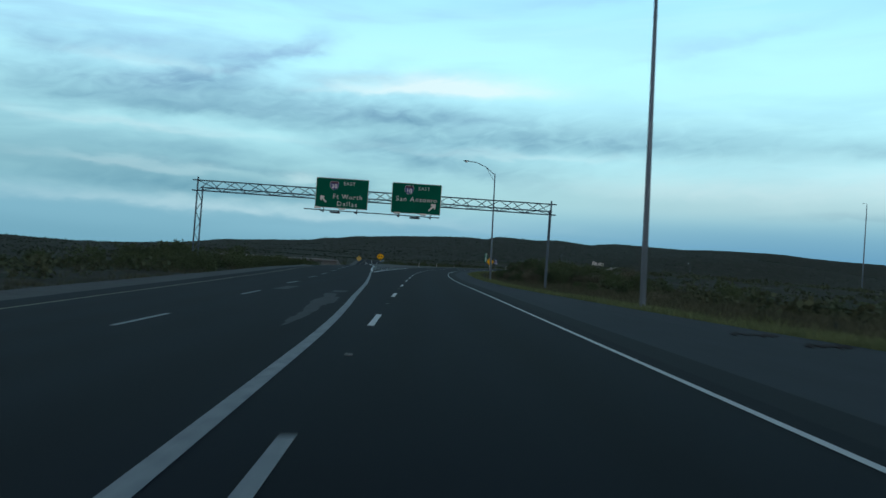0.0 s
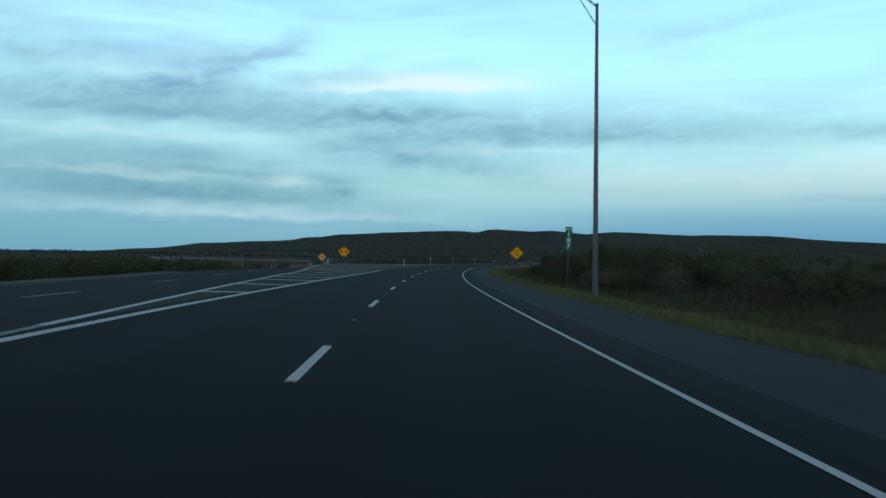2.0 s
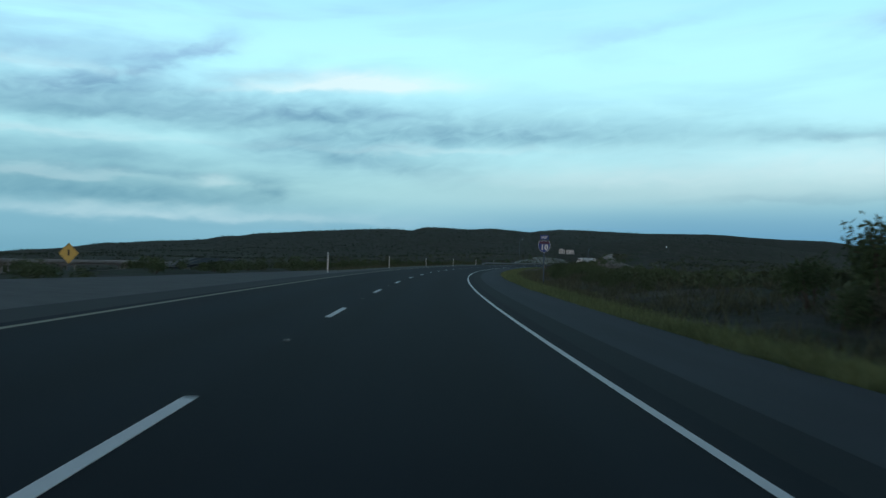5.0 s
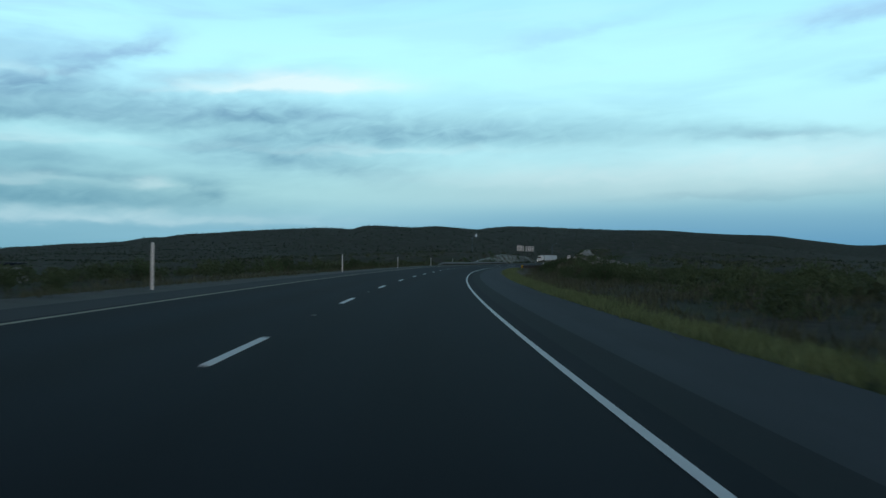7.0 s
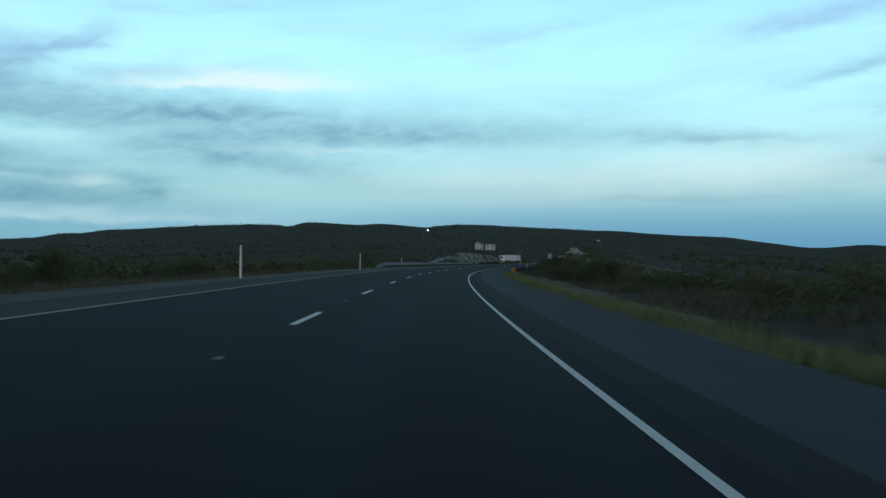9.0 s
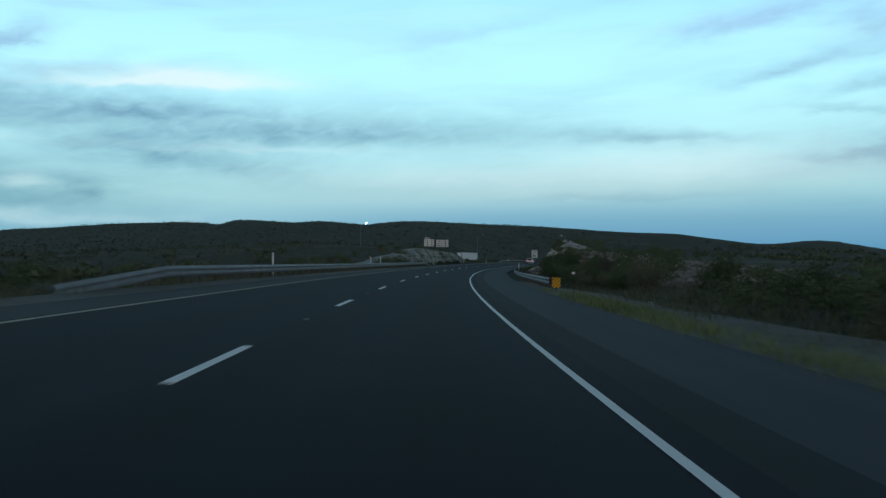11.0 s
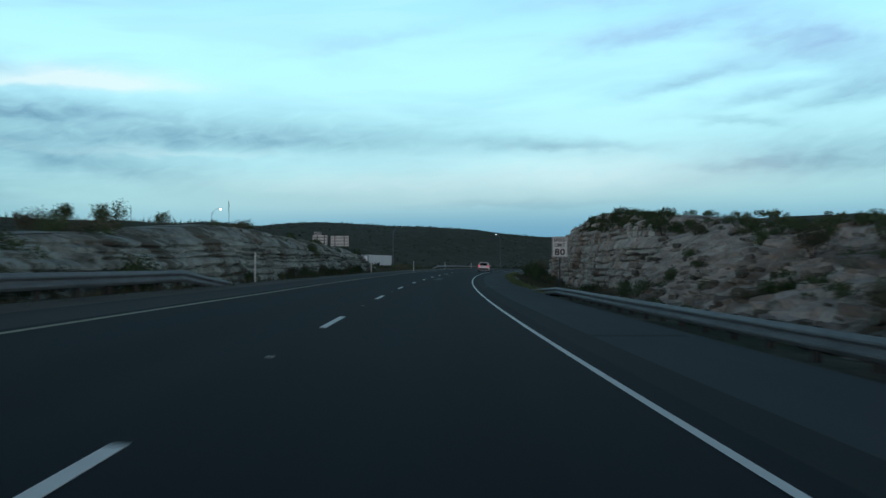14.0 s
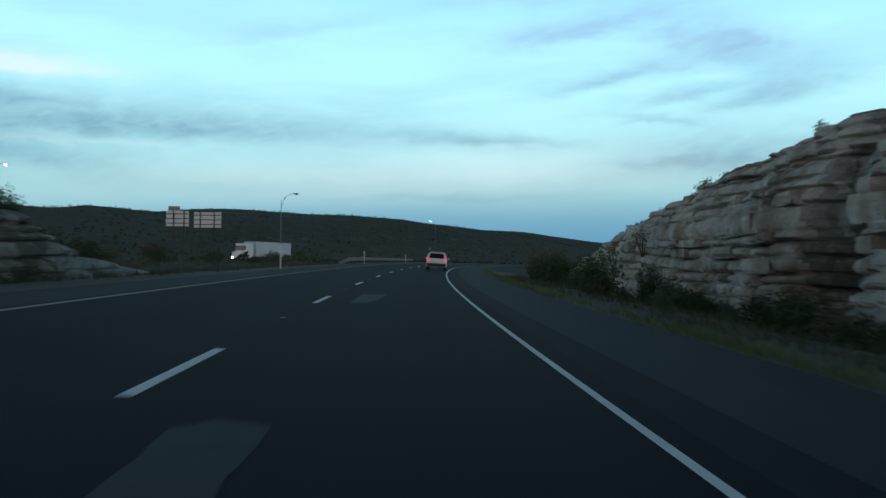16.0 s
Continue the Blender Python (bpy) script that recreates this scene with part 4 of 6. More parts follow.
def delineators():
    """White flexible marker posts with a reflector at the top."""
    base = empty("delineator_post", stand(260.8, -9.15), "slim white delineator post beside the shoulder", "marker post", "delineator posts")
    bm = B()
    box(bm, (0, 0, 0.5), (0.075, 0.03, 1.5), bevel=0.008)
    rod(bm, (0, 0, 1.25), (0, 0, 1.28), 0.04, 0.025, 8)
    part("post", bm, "white_post", base)
    bm = B()
    box(bm, (0, -0.02, 1.12), (0.06, 0.012, 0.14), bevel=0.004)
    part("reflector", bm, "sign_white", base)
    spots = [(203.2, -24.0), (213.3, -26.0), (215.2, -26.0), (181.0, -8.5), (224.6, -9.2), (300.4, -9.3), (339.2, -9.3), (375.6, -9.1), (417.8, -10.6), (458.0, -10.6), (465.0, -10.6), (512.5, -9.9), (556.5, -9.8),
             (589.6, -9.0), (632.0, -9.0), (676.0, -9.1), (478.4, 4.6)]
    for s, l in spots:
        copy_thing(base, stand(s, l))
    copy_thing(base, stand(177.05, -18.03, up=-0.2))    # set low in the ditch


delineators()


def shield_outline(w, h, cx=0.0, cz=0.0):
    """Interstate shield, x and z."""
    pts = [(0.0, 0.5), (0.18, 0.455), (0.36, 0.5), (0.44, 0.40), (0.5, 0.18), (0.485, -0.05), (0.40, -0.25), (0.25, -0.40), (0.0, -0.5)]
    o = [(x, z) for x, z in pts] + [(-x, z) for x, z in pts[-2:0:-1]]
    return [(cx + x * w, cz + z * h) for x, z in reversed(o)]


def shield(parent, cx, cz, w, number, y):
    bm = plate_bm(shield_outline(w, w, cx, cz), 0.01, y)
    sh = part("shield", bm, "sign_white", parent, "white-bordered blue and red route shield")
    bm = plate_bm(shield_outline(w * 0.95, w * 0.95, cx, cz), 0.006, y - 0.006)
    part("blue_field", bm, "sign_blue", sh)
    o = [(x, z) for x, z in shield_outline(w * 0.92, w * 0.92, 0, 0) if z > 0.2 * w] 
    o = [(-0.43 * w, 0.235 * w), (0.43 * w, 0.235 * w), (0.40 * w, 0.37 * w), (0.33 * w, 0.455 * w), (0.165 * w, 0.415 * w), (0.0, 0.455 * w), (-0.165 * w, 0.415 * w), (-0.33 * w, 0.455 * w), (-0.40 * w, 0.37 * w)]
    part("red_band", plate_bm([(cx + x, cz + z) for x, z in o], 0.004, y - 0.011), "sign_red", sh)
    letters(number, w * 0.42, "sign_white", sh, cx, cz - 0.05 * w, y - 0.014, "route_number", 0.014)
    return sh


def arrow_bm(cx, cz, size, turn, y, bent=False):
    a = [(-0.09, -0.5), (0.09, -0.5), (0.09, 0.08), (0.30, 0.0), (0.30, 0.16), (0.0, 0.5), (-0.30, 0.16), (-0.30, 0.0), (-0.09, 0.08)]
    t = radians(turn)
    o = [(cx + size * (x * math.cos(t) - z * math.sin(t)), cz + size * (x * math.sin(t) + z * math.cos(t))) for x, z in a]
    bm = plate_bm(o, 0.006, y)
    if bent:
        box(bm, (cx - size * 0.62, y + 0.003, cz - size * 0.36), (size * 0.62, 0.006, size * 0.18))
    return bm


def sign_gantry():
    """Triangular pipe truss (two front chords, one behind) on two pairs of laced legs."""
    m = stand(81.0, -7.0, -4.0, on_ground=False) @ Matrix.Rotation(radians(0.22), 4, "Y")
    m.translation.z = 0.0
    root = empty("sign_gantry", m, "galvanised steel truss gantry spanning the roadway", "sign gantry")
    x0, x1 = -18.0, 15.85
    zb, zt, zm, yb = 6.37, 7.36, 6.78, 1.5
    nb = 28
    dx = (x1 - x0) / nb

    def pipe(name, a, c, r, seg=8):
        b = B()
        rod(b, a, c, r, seg=seg)
        part(name, b, "steel", root)

    for y, z, e in ((0.0, zb, 0.5), (0.0, zt, 0.5), (yb, zm, 0.2)):
        pipe("chord", (x0 - e, y, z), (x1 + e, y, z), 0.058, 10)
    for i in range(nb):
        xa, xb = x0 + dx * i, x0 + dx * (i + 1)
        up = i % 2 == 0
        pipe("diagonal", (xa, 0, zb if up else zt), (xb, 0, zt if up else zb), 0.036, 6)
        pipe("diagonal", (xa, 0 if up else yb, zt if up else zm), (xb, yb if up else 0, zm if up else zt), 0.036, 6)
        pipe("diagonal", (xa, 0 if up else yb, zb if up else zm), (xb, yb if up else 0, zm if up else zb), 0.030, 6)
    for xf in (-5.8, 1.0, 8.0):
        for y, z in ((0, zb), (0, zt), (yb, zm)):
            pipe("flange", (xf - 0.05, y, z), (xf + 0.05, y, z), 0.10, 10)
    for x in (x0, x1):
        for y, top in ((0.0, zt + 0.32), (yb, zm + 0.1)):
            foot = root.matrix_basis @ Vector((x, y, 0))
            z0 = float(land(np.array([foot.x]), np.array([foot.y]))[0])
            pipe("leg", (x, y, z0 - 0.3), (x, y, top), 0.078, 12)
            b = B()
            rod(b, (x, y, z0 - 0.4), (x, y, z0 + 0.22), 0.34, 0.33, 16)
            part("footing", b, "concrete", root)
        k = 7
        h = (zb - z0 - 0.35) / k
        for i in range(k):
            ya, yc = (0.0, yb) if i % 2 else (yb, 0.0)
            pipe("lacing", (x, ya, z0 + 0.35 + i * h), (x, yc, z0 + 0.35 + (i + 1) * h), 0.032, 6)
    # walkway with sign lights
    b = B()
    for i in range(5):
        box(b, (-0.85, -1.55 + 0.18 * i, 5.28), (12.7, 0.05, 0.05))
    for i in range(14):
        box(b, (-7.1 + i * 0.96, -1.2, 5.25), (0.05, 0.8, 0.05))
    part("walkway", b, "steel_dark", root, "dark steel grating walkway")
    for x in (-5.6, -2.4, 1.6, 4.6):
        b = B()
        box(b, (x, -0.90, 5.19), (0.08, 1.5, 0.1), bevel=0.01)
        box(b, (x, -0.30, 6.4), (0.08, 0.08, 2.5), bevel=0.01)
        part("bracket", b, "steel_dark", root)
    for x in (-4.3, 3.2):
        b = B()
        box(b, (x, -1.25, 5.12), (0.95, 0.35, 0.18), bevel=0.05)
        part("ballast_box", b, "steel_dark", root)
    for x in (-5.9, -3.6, 1.55, 4.0):
        b = B()
        box(b, (x, -1.55, 5.46), (0.62, 0.30, 0.17), bevel=0.04)
        part("sign_lamp", b, "sign_back", root, "pale grey sign floodlight")
    return root


def guide_sign(l0, l1, zb, zt, rows, shield_at, number, arrow, label):
    """Overhead green guide sign, hung on the gantry's front."""
    w, h = l1 - l0, zt - zb
    m = stand(80.25 - 0.05 * ((l0 + l1) / 2 + 7.3), (l0 + l1) / 2, -3.0, on_ground=False)
    m.translation.z = (zb + zt) / 2
    root = empty("guide_sign", m, label, "road sign", "overhead guide signs")
    part("panel", plate_bm(round_rect(w, h, 0.10), 0.05), "sign_green", root)
    part("border", ring_bm(w - 0.02, h - 0.02, 0.16, 0.03, -0.004, 0.003), "sign_letter", root)
    for text, size, x, z, wd in rows:
        letters(text, size, "sign_letter", root, x, z, -0.008, "lettering", 0.0, wd, 1.22)
    shield(root, shield_at[0], shield_at[1], 0.86, number, -0.012)
    part("arrow", arrow_bm(*arrow), "sign_letter", root)
    for x in (-w * 0.32, 0.0, w * 0.32):
        b = B()
        box(b, (x, 0.10, 0), (0.09, 0.10, h * 0.94), bevel=0.01)
        part("stiffener", b, "steel", root)
    return root


sign_gantry()
guide_sign(-13.36, -8.38, 5.56, 8.38, [("EAST", 0.31, 0.66, 0.95, 1.08), ("Ft Worth", 0.44, 0.56, -0.29, 2.72), ("Dallas", 0.44, 0.54, -0.97, 1.88)], (-0.75, 0.70), "20", (-1.74, -0.60, 0.85, 45, -0.008),
           "green overhead sign for Ft Worth and Dallas with interstate shield")
guide_sign(-6.17, -1.52, 5.52, 8.36, [("EAST", 0.31, 0.68, 0.98, 1.05), ("San Antonio", 0.44, 0.02, -0.06, 3.82)], (-0.72, 0.78), "10", (1.55, -0.72, 0.95, -45, -0.008),
           "green overhead sign for San Antonio with interstate shield")


def diamond(s, l, size, z_sea, label, rows=(), mat="sign_yellow", extra=None):
    """Diamond warning sign on a post; z_sea: absolute height of its centre."""
    z = z_sea - ground_at(s, l).z
    root = empty("warning_sign", stand(s, l), label, "road sign", "warning signs")
    d = size / math.sqrt(2)
    o = [(d * math.cos(a), z + d * math.sin(a)) for a in [radians(x) for x in (2, 88, 92, 178, 182, 268, 272, 358)]]
    part("panel", plate_bm(o, 0.012), mat, root)
    part("border", ring_bm(size * 0.95, size * 0.95, 0.05, 0.022, -0.003, 0.002, radians(45), 0, z), "sign_black", root)
    for text, h, dz, wd in rows:
        letters(text, h, "sign_black", root, 0, z + dz, -0.004, "lettering", 0.008, wd)
    if extra:
        for ex, ez, ew, eh in extra:
            part("black_symbol", plate_bm(round_rect(ew, eh, min(ew, eh) * 0.3, 3, ex, z + ez), 0.01, -0.014), "sign_black", root)
    sign_post(root, z - 0.1, 0.0, 0.05, 0.07)
    return root


diamond(182.6, 6.5, 1.22, 2.10, "yellow diamond sign warning that the bridge may ice", [("BRIDGE", 0.13, 0.30, 0.52), ("MAY ICE IN", 0.13, 0.10, 0.90), ("COLD", 0.13, -0.10, 0.40), ("WEATHER", 0.13, -0.30, 0.66)])
diamond(189.4, -18.2, 1.22, 1.62, "yellow diamond sign with black symbols in the gore", (), "sign_yellow", [(0, 0.62, 0.30, 0.26), (0, -0.62, 0.30, 0.26), (-0.30, 0.0, 0.26, 0.30), (0.30, 0.0, 0.26, 0.30), (-0.34, 0.05, 0.1, 0.36)])
diamond(239.5, -33.7, 1.22, 0.75, "faded yellow diamond sign beside the branching road", (), "sign_yellow_faded", [(0, 0.05, 0.16, 0.5)])


def mile_marker():
    root = empty("mile_marker", stand(110.8, 4.75), "green mile marker on a steel post", "road sign")
    z = 2.85
    part("panel", plate_bm(round_rect(0.34, 1.15, 0.04, 4, 0, z), 0.008), "marker_green", root)
    letters("MILE", 0.10, "sign_white", root, 0, z + 0.47, -0.006, "lettering", 0.01, 0.26)
    for i, c in enumerate("187"):
        letters(c, 0.25, "sign_white", root, 0, z + 0.22 - 0.31 * i, -0.006, "lettering", 0.014)
    sign_post(root, 3.0, 0, 0.04, 0.05)


def route_marker():
    root = empty("route_marker", stand(234.5, 5.7), "interstate shield below an EAST plate on a post", "road sign")
    shield(root, 0, 2.95, 0.93, "10", 0.0)
    part("plate", plate_bm(round_rect(0.66, 0.36, 0.03, 4, 0, 3.66), 0.008), "sign_blue", root, "blue direction plate")
    letters("EAST", 0.18, "sign_white", root, 0, 3.66, -0.006, "lettering", 0.01, 0.46)
    sign_post(root, 3.9, 0, 0.05, 0.09)


def speed_limit():
    root = empty("speed_limit_sign", stand(536.4, 6.25), "white speed limit 80 sign on a post", "road sign")
    z, w, h = 3.25, 1.12, 1.48
    part("panel", plate_bm(round_rect(w, h, 0.05, 4, 0, z), 0.01), "sign_white", root)
    part("border", ring_bm(w - 0.05, h - 0.05, 0.04, 0.022, -0.003, 0.002, 0, 0, z), "sign_black", root)
    letters("SPEED", 0.24, "sign_black", root, 0, z + 0.49, -0.006, "lettering", 0.012, 0.86)
    letters("LIMIT", 0.24, "sign_black", root, 0, z + 0.13, -0.006, "lettering", 0.012, 0.74)
    letters("80", 0.44, "sign_black", root, 0, z - 0.36, -0.006, "lettering", 0.016, 0.74)
    sign_post(root, 3.8, 0, 0.05, 0.09)


def object_marker():
    root = empty("object_marker", stand(415.6, 4.25, on_ground=False), "yellow and black striped end marker at the guardrail", "road marker")
    z0, z1, w = 0.08, 0.60, 0.42
    part("panel", plate_bm([(-w / 2, z0), (w / 2, z0), (w / 2, z1), (-w / 2, z1)], 0.012), "sign_yellow", root)
    for i in range(6):
        # slanting bar, cut off at the panel's lower and upper edge
        a = z0 - 0.40 + i * 0.18
        pts = [(-w / 2, a), (w / 2, a + w), (w / 2, a + w + 0.085), (-w / 2, a + 0.085)]
        for lim, sg in ((z0, 1), (z1, -1)):
            kept = []
            for (xa, za), (xb, zb) in zip(pts, pts[1:] + pts[:1]):
                if sg * (za - lim) >= 0:
                    kept.append((xa, za))
                if (za - lim) * (zb - lim) < 0:
                    kept.append((xa + (xb - xa) * (lim - za) / (zb - za), lim))
            pts = kept
        if len(pts) > 2:
            part("stripe", plate_bm(pts, 0.004, -0.006), "sign_black", root)
    sign_post(root, 0.55, 0, 0.06, 0.08, "wood_post")


def reflector_stake():
    """Small white plate on a thin dark stake at the pavement's edge."""
    root = empty("reflector_stake", stand(401.8, 3.2), "small white reflector plate on a thin dark stake", "road marker")
    b = B()
    rod(b, (0, 0, -0.2), (0, 0, 1.09), 0.012, 0.010, 8)
    part("stake", b, "wood_post", root)
    part("reflector", plate_bm(round_rect(0.10, 0.07, 0.012, cz=1.06), 0.008, -0.014), "sign_back", root)


reflector_stake()
mile_marker()
route_marker()
speed_limit()
object_marker()


def sign_backs(s, l, zc, sizes, label, turn=0.0):
    """Large signs for the other direction, seen from behind: panels, stringers, posts."""
    root = empty("large_sign", stand(s, l, turn), label, "road sign", "signs seen from behind")
    for x, w, h, dz in sizes:
        b = B()
        box(b, (x, 0, zc + dz), (w, 0.05, h), bevel=0.01)
        p = part("panel", b, "sign_back", root)
        for k in (-0.3, 0.0, 0.3):
            b = B()
            box(b, (x, -0.06, zc + dz + k * h), (w * 0.97, 0.06, 0.14), bevel=0.01)
            part("stringer", b, "steel_dark", p)
    for x in (sizes[0][0] - 0.6, sizes[0][0] + 1.2, sizes[-1][0] - 1.2, sizes[-1][0] + 1.2):
        b = B()
        box(b, (x, -0.16, zc / 2 - 0.5), (0.16, 0.16, zc + 3.6), bevel=0.01)
        part("post", b, "wood_post", root)
    return root


p_ = ground_at(683.2, -46.1)
sign_backs(683.2, -46.1, 8.9 - p_.z, [(-2.6, 3.9, 2.6, 0.0), (-3.2, 2.0, 0.8, 1.7), (2.6, 4.7, 2.6, -0.2)], "pair of large grey sign backs on steel posts", 0)


def street_lamp(x, y, z_base, height, arm_dir, arm, lit, label, name="street_lamp", base_r=0.14, rise=1.2):
    """Tapered pole with a curved mast arm and cobra head. arm_dir: degrees, 0 along +x."""
    root = empty(name, Matrix.Translation((x, y, z_base)), label, "street lamp", "street lamps")
    b = B()
    rod(b, (0, 0, -0.6), (0, 0, height), base_r, base_r * 0.5, 12)
    part("pole", b, "pole_steel", root, smooth=True)
    b = B()
    box(b, (0, 0, 0.0), (0.5, 0.5, 0.35), bevel=0.03)
    part("base", b, "concrete", root)
    c, s = math.cos(radians(arm_dir)), math.sin(radians(arm_dir))
    pts = [Vector((0, 0, height - 0.15)), Vector((0.35 * arm * c, 0.35 * arm * s, height + 0.55 * rise)), Vector((0.7 * arm * c, 0.7 * arm * s, height + 0.92 * rise)), Vector((arm * c, arm * s, height + rise))]
    b = B()
    for p, q in zip(pts, pts[1:]):
        rod(b, p, q, min(0.045, base_r * 0.36), min(0.04, base_r * 0.33), 8)
    rod(b, (0, 0, height - 1.0), pts[1], 0.025, 0.025, 6)
    part("arm", b, "pole_steel", root)
    b = B()
    bmesh.ops.create_uvsphere(b, u_segments=12, v_segments=8, radius=1.0)
    for v in b.verts:
        v.co = Vector((v.co.x * 0.42, v.co.y * 0.17, max(v.co.z * 0.12, -0.03)))
    bmesh.ops.rotate(b, verts=b.verts, cent=(0, 0, 0), matrix=Matrix.Rotation(radians(arm_dir), 3, "Z"))
    bmesh.ops.translate(b, verts=b.verts, vec=pts[-1] + Vector((0.3 * c, 0.3 * s, 0)))
    part("lamp_head", b, "steel_dark", root)
    b = B()
    bmesh.ops.create_uvsphere(b, u_segments=10, v_segments=6, radius=lit if lit else 0.13)
    bmesh.ops.translate(b, verts=b.verts, vec=pts[-1] + Vector((0.3 * c, 0.3 * s, -0.06)))
    part("lamp_glass", b, "street_light" if lit else "sign_white", root)
    return root


def lamp_at(s, l, height, turn, arm, label, rise=1.4):
    g = ground_at(s, l)
    ob = street_lamp(g.x, g.y, g.z, height, turn, arm, 0, label, rise=rise, base_r=0.135)
    ob.matrix_basis = ob.matrix_basis @ Matrix.Rotation(radians(-1.2), 4, "Y")    # it leans a little
    return ob


lamp_at(33.6, 6.02, 14.0, heading(33) + 180, 3.4, "tall galvanised street lamp pole on the verge")
lamp_at(105.6, 5.2, 13.3, heading(105) + 180, 3.3, "tall galvanised street lamp with curved arm on the verge")


def far_lamp(x, y, z, lit, turn, label):
    g = float(land(np.array([float(x)]), np.array([float(y)]))[0])
    street_lamp(x + 2.2 * math.cos(radians(turn + 180)), y + 2.2 * math.sin(radians(turn + 180)), g, max(z - g - 1.0, 4.0), turn, 1.9, lit, label, base_r=0.075, rise=1.0)


far_lamp(94.75, 668.8, 15.5, 0.17, 20, "distant lit street lamp beside the far roadway")
far_lamp(129.3, 641.2, 10.9, 0, 10, "distant unlit street lamp")
far_lamp(229.5, 798.3, 16.9, 0.15, 190, "distant lit street lamp below the ridge")
far_lamp(282.0, 902.5, 6.6, 0.09, 190, "small far lit street lamp")
g_ = float(land(np.array([161.0]), np.array([327.0]))[0])
street_lamp(161.0, 327.0, g_, 35.0, 180, 1.0, 0, "very tall far lighting mast on the plain", "light_mast", 0.3, 0.3)


def slim_pole(x, y, top):
    """Thin leaning pole on the scrubland above the left cut."""
    g = float(land(np.array([float(x)]), np.array([float(y)]))[0])
    root = empty("slim_pole", Matrix.Translation((x, y, g)) @ Matrix.Rotation(radians(-1.5), 4, "Y"), "slim dark pole standing in the scrub above the rock cut", "pole", "slim poles")
    b = B()
    rod(b, (0, 0, -0.4), (0, 0, top - g), 0.032, 0.02, 8)
    part("shaft", b, "wood_post", root)
    b = B()
    rod(b, (0, 0, top - g - 0.9), (0.02, 0, top - g - 0.15), 0.04, 0.03, 8)
    part("cap_sleeve", b, "steel_dark", root)


for x, y, top in ((70.0, 549.6, 7.2), (79.5, 554.7, 8.3), (88.3, 575.7, 7.5)):
    slim_pole(x, y, top)


# ---- far bridge on the left ----
def far_bridge():
    a, b_ = Vector((-57.2, 438.3, -1.65)), Vector((-98.0, 372.0, -1.75))
    d = (b_ - a)
    ln = d.length
    root = empty("overpass", Matrix.Translation(a) @ Matrix.Rotation(math.atan2(d.y, d.x), 4, "Z"), "low concrete overpass with a pale parapet, far off", "bridge")
    b = B()
    box(b, (ln / 2, 0, 0.10), (ln, 8.6, 0.2), bevel=0.03)
    part("deck", b, "concrete", root)
    for y in (-4.4, 4.4):
        b = B()
        box(b, (ln / 2, y, 0.42), (ln, 0.25, 0.45), bevel=0.03)
        part("parapet", b, "concrete", root, "pale concrete parapet")
    for y in (-1.6, 0.0, 1.6):
        b = B()
        box(b, (ln / 2, y, -0.3), (ln, 0.5, 0.6), bevel=0.03)
        part("girder", b, "concrete", root)
    for i in (1, 2, 3):
        b = B()
        for y in (-3.0, 0.0, 3.0):
            rod(b, (ln * i / 4, y * 0.8, -9.0), (ln * i / 4, y * 0.8, -0.8), 0.3, seg=10)
        box(b, (ln * i / 4, 0, -0.85), (0.7, 6.0, 0.5), bevel=0.03)
        part("pier", b, "concrete", root)
    b = B()
    v = [(-9, -5, -7), (-9, 5, -7), (0.5, -5, 0.15), (0.5, 5, 0.15), (6, -5, -7), (6, 5, -7)]
    v = [b.verts.new(p) for p in v]
    for f in ((0, 2, 4), (1, 5, 3), (0, 1, 3, 2), (2, 3, 5, 4), (0, 4, 5, 1)):
        b.faces.new([v[i] for i in f])
    part("abutment", b, "concrete", root, "sloping concrete abutment")


far_bridge()


# ---- rock cuts ----
def rock_variants(n=10):
    out, shapes = [], []
    for k in range(n):
        rnd = random.Random(100 + k)
        bm = B()
        bmesh.ops.create_cube(bm, size=1.0)
        bmesh.ops.subdivide_edges(bm, edges=bm.edges[:], cuts=3, use_grid_fill=True)
        off = Vector((rnd.uniform(-50, 50), rnd.uniform(-50, 50), rnd.uniform(-50, 50)))
        for v in bm.verts:
            c = v.co.copy()
            m = sum(1 for q in c if abs(q) > 0.45)
            sh = {3: 0.93, 2: 0.975, 1: 1.0, 0: 1.0}[m]
            c = c * sh
            c += noise.noise_vector(c * 2.1 + off) * 0.10
            c += noise.noise_vector(c * 5.0 - off) * 0.05
            v.co = c
        me = []
        for mat in ("rock", "rock_grey"):
            d = bpy.data.meshes.new("rock_block")
            bm.to_mesh(d)
            d.materials.append(MATS[mat])
            me.append(d)
        vv = np.array([v.co[:] for v in bm.verts])
        ff = [tuple(v.index for v in f.verts) for f in bm.faces]
        bm.free()
        out.append(me)
        shapes.append((vv, ff))
    return out, shapes


ROCKS, ROCK_SHAPES = rock_variants()


def brow(f):
    """Set-back that rounds the upper edge of a rock face."""
    return 1.4 * max(0.0, (f - 0.5) / 0.5) ** 1.8


def layers(rnd, s0, s1, thick, long_):
    """Beds from the foot up: height, thickness, set-back, and the joints that part each bed into blocks."""
    beds, z = [], -0.5
    while z < 7.0:
        t = rnd.choice(thick)
        cuts, s = [s0 - 1.0], s0 - 1.0
        while s < s1 + 3:
            s += rnd.uniform(*long_) * (0.55 + 0.9 * t)
            cuts.append(s)
        beds.append((z, t, rnd.uniform(-0.22, -0.12) if t < 0.3 else rnd.uniform(-0.06, 0.14), cuts, [rnd.uniform(-1, 1) for _ in cuts]))
        z += t
    return beds


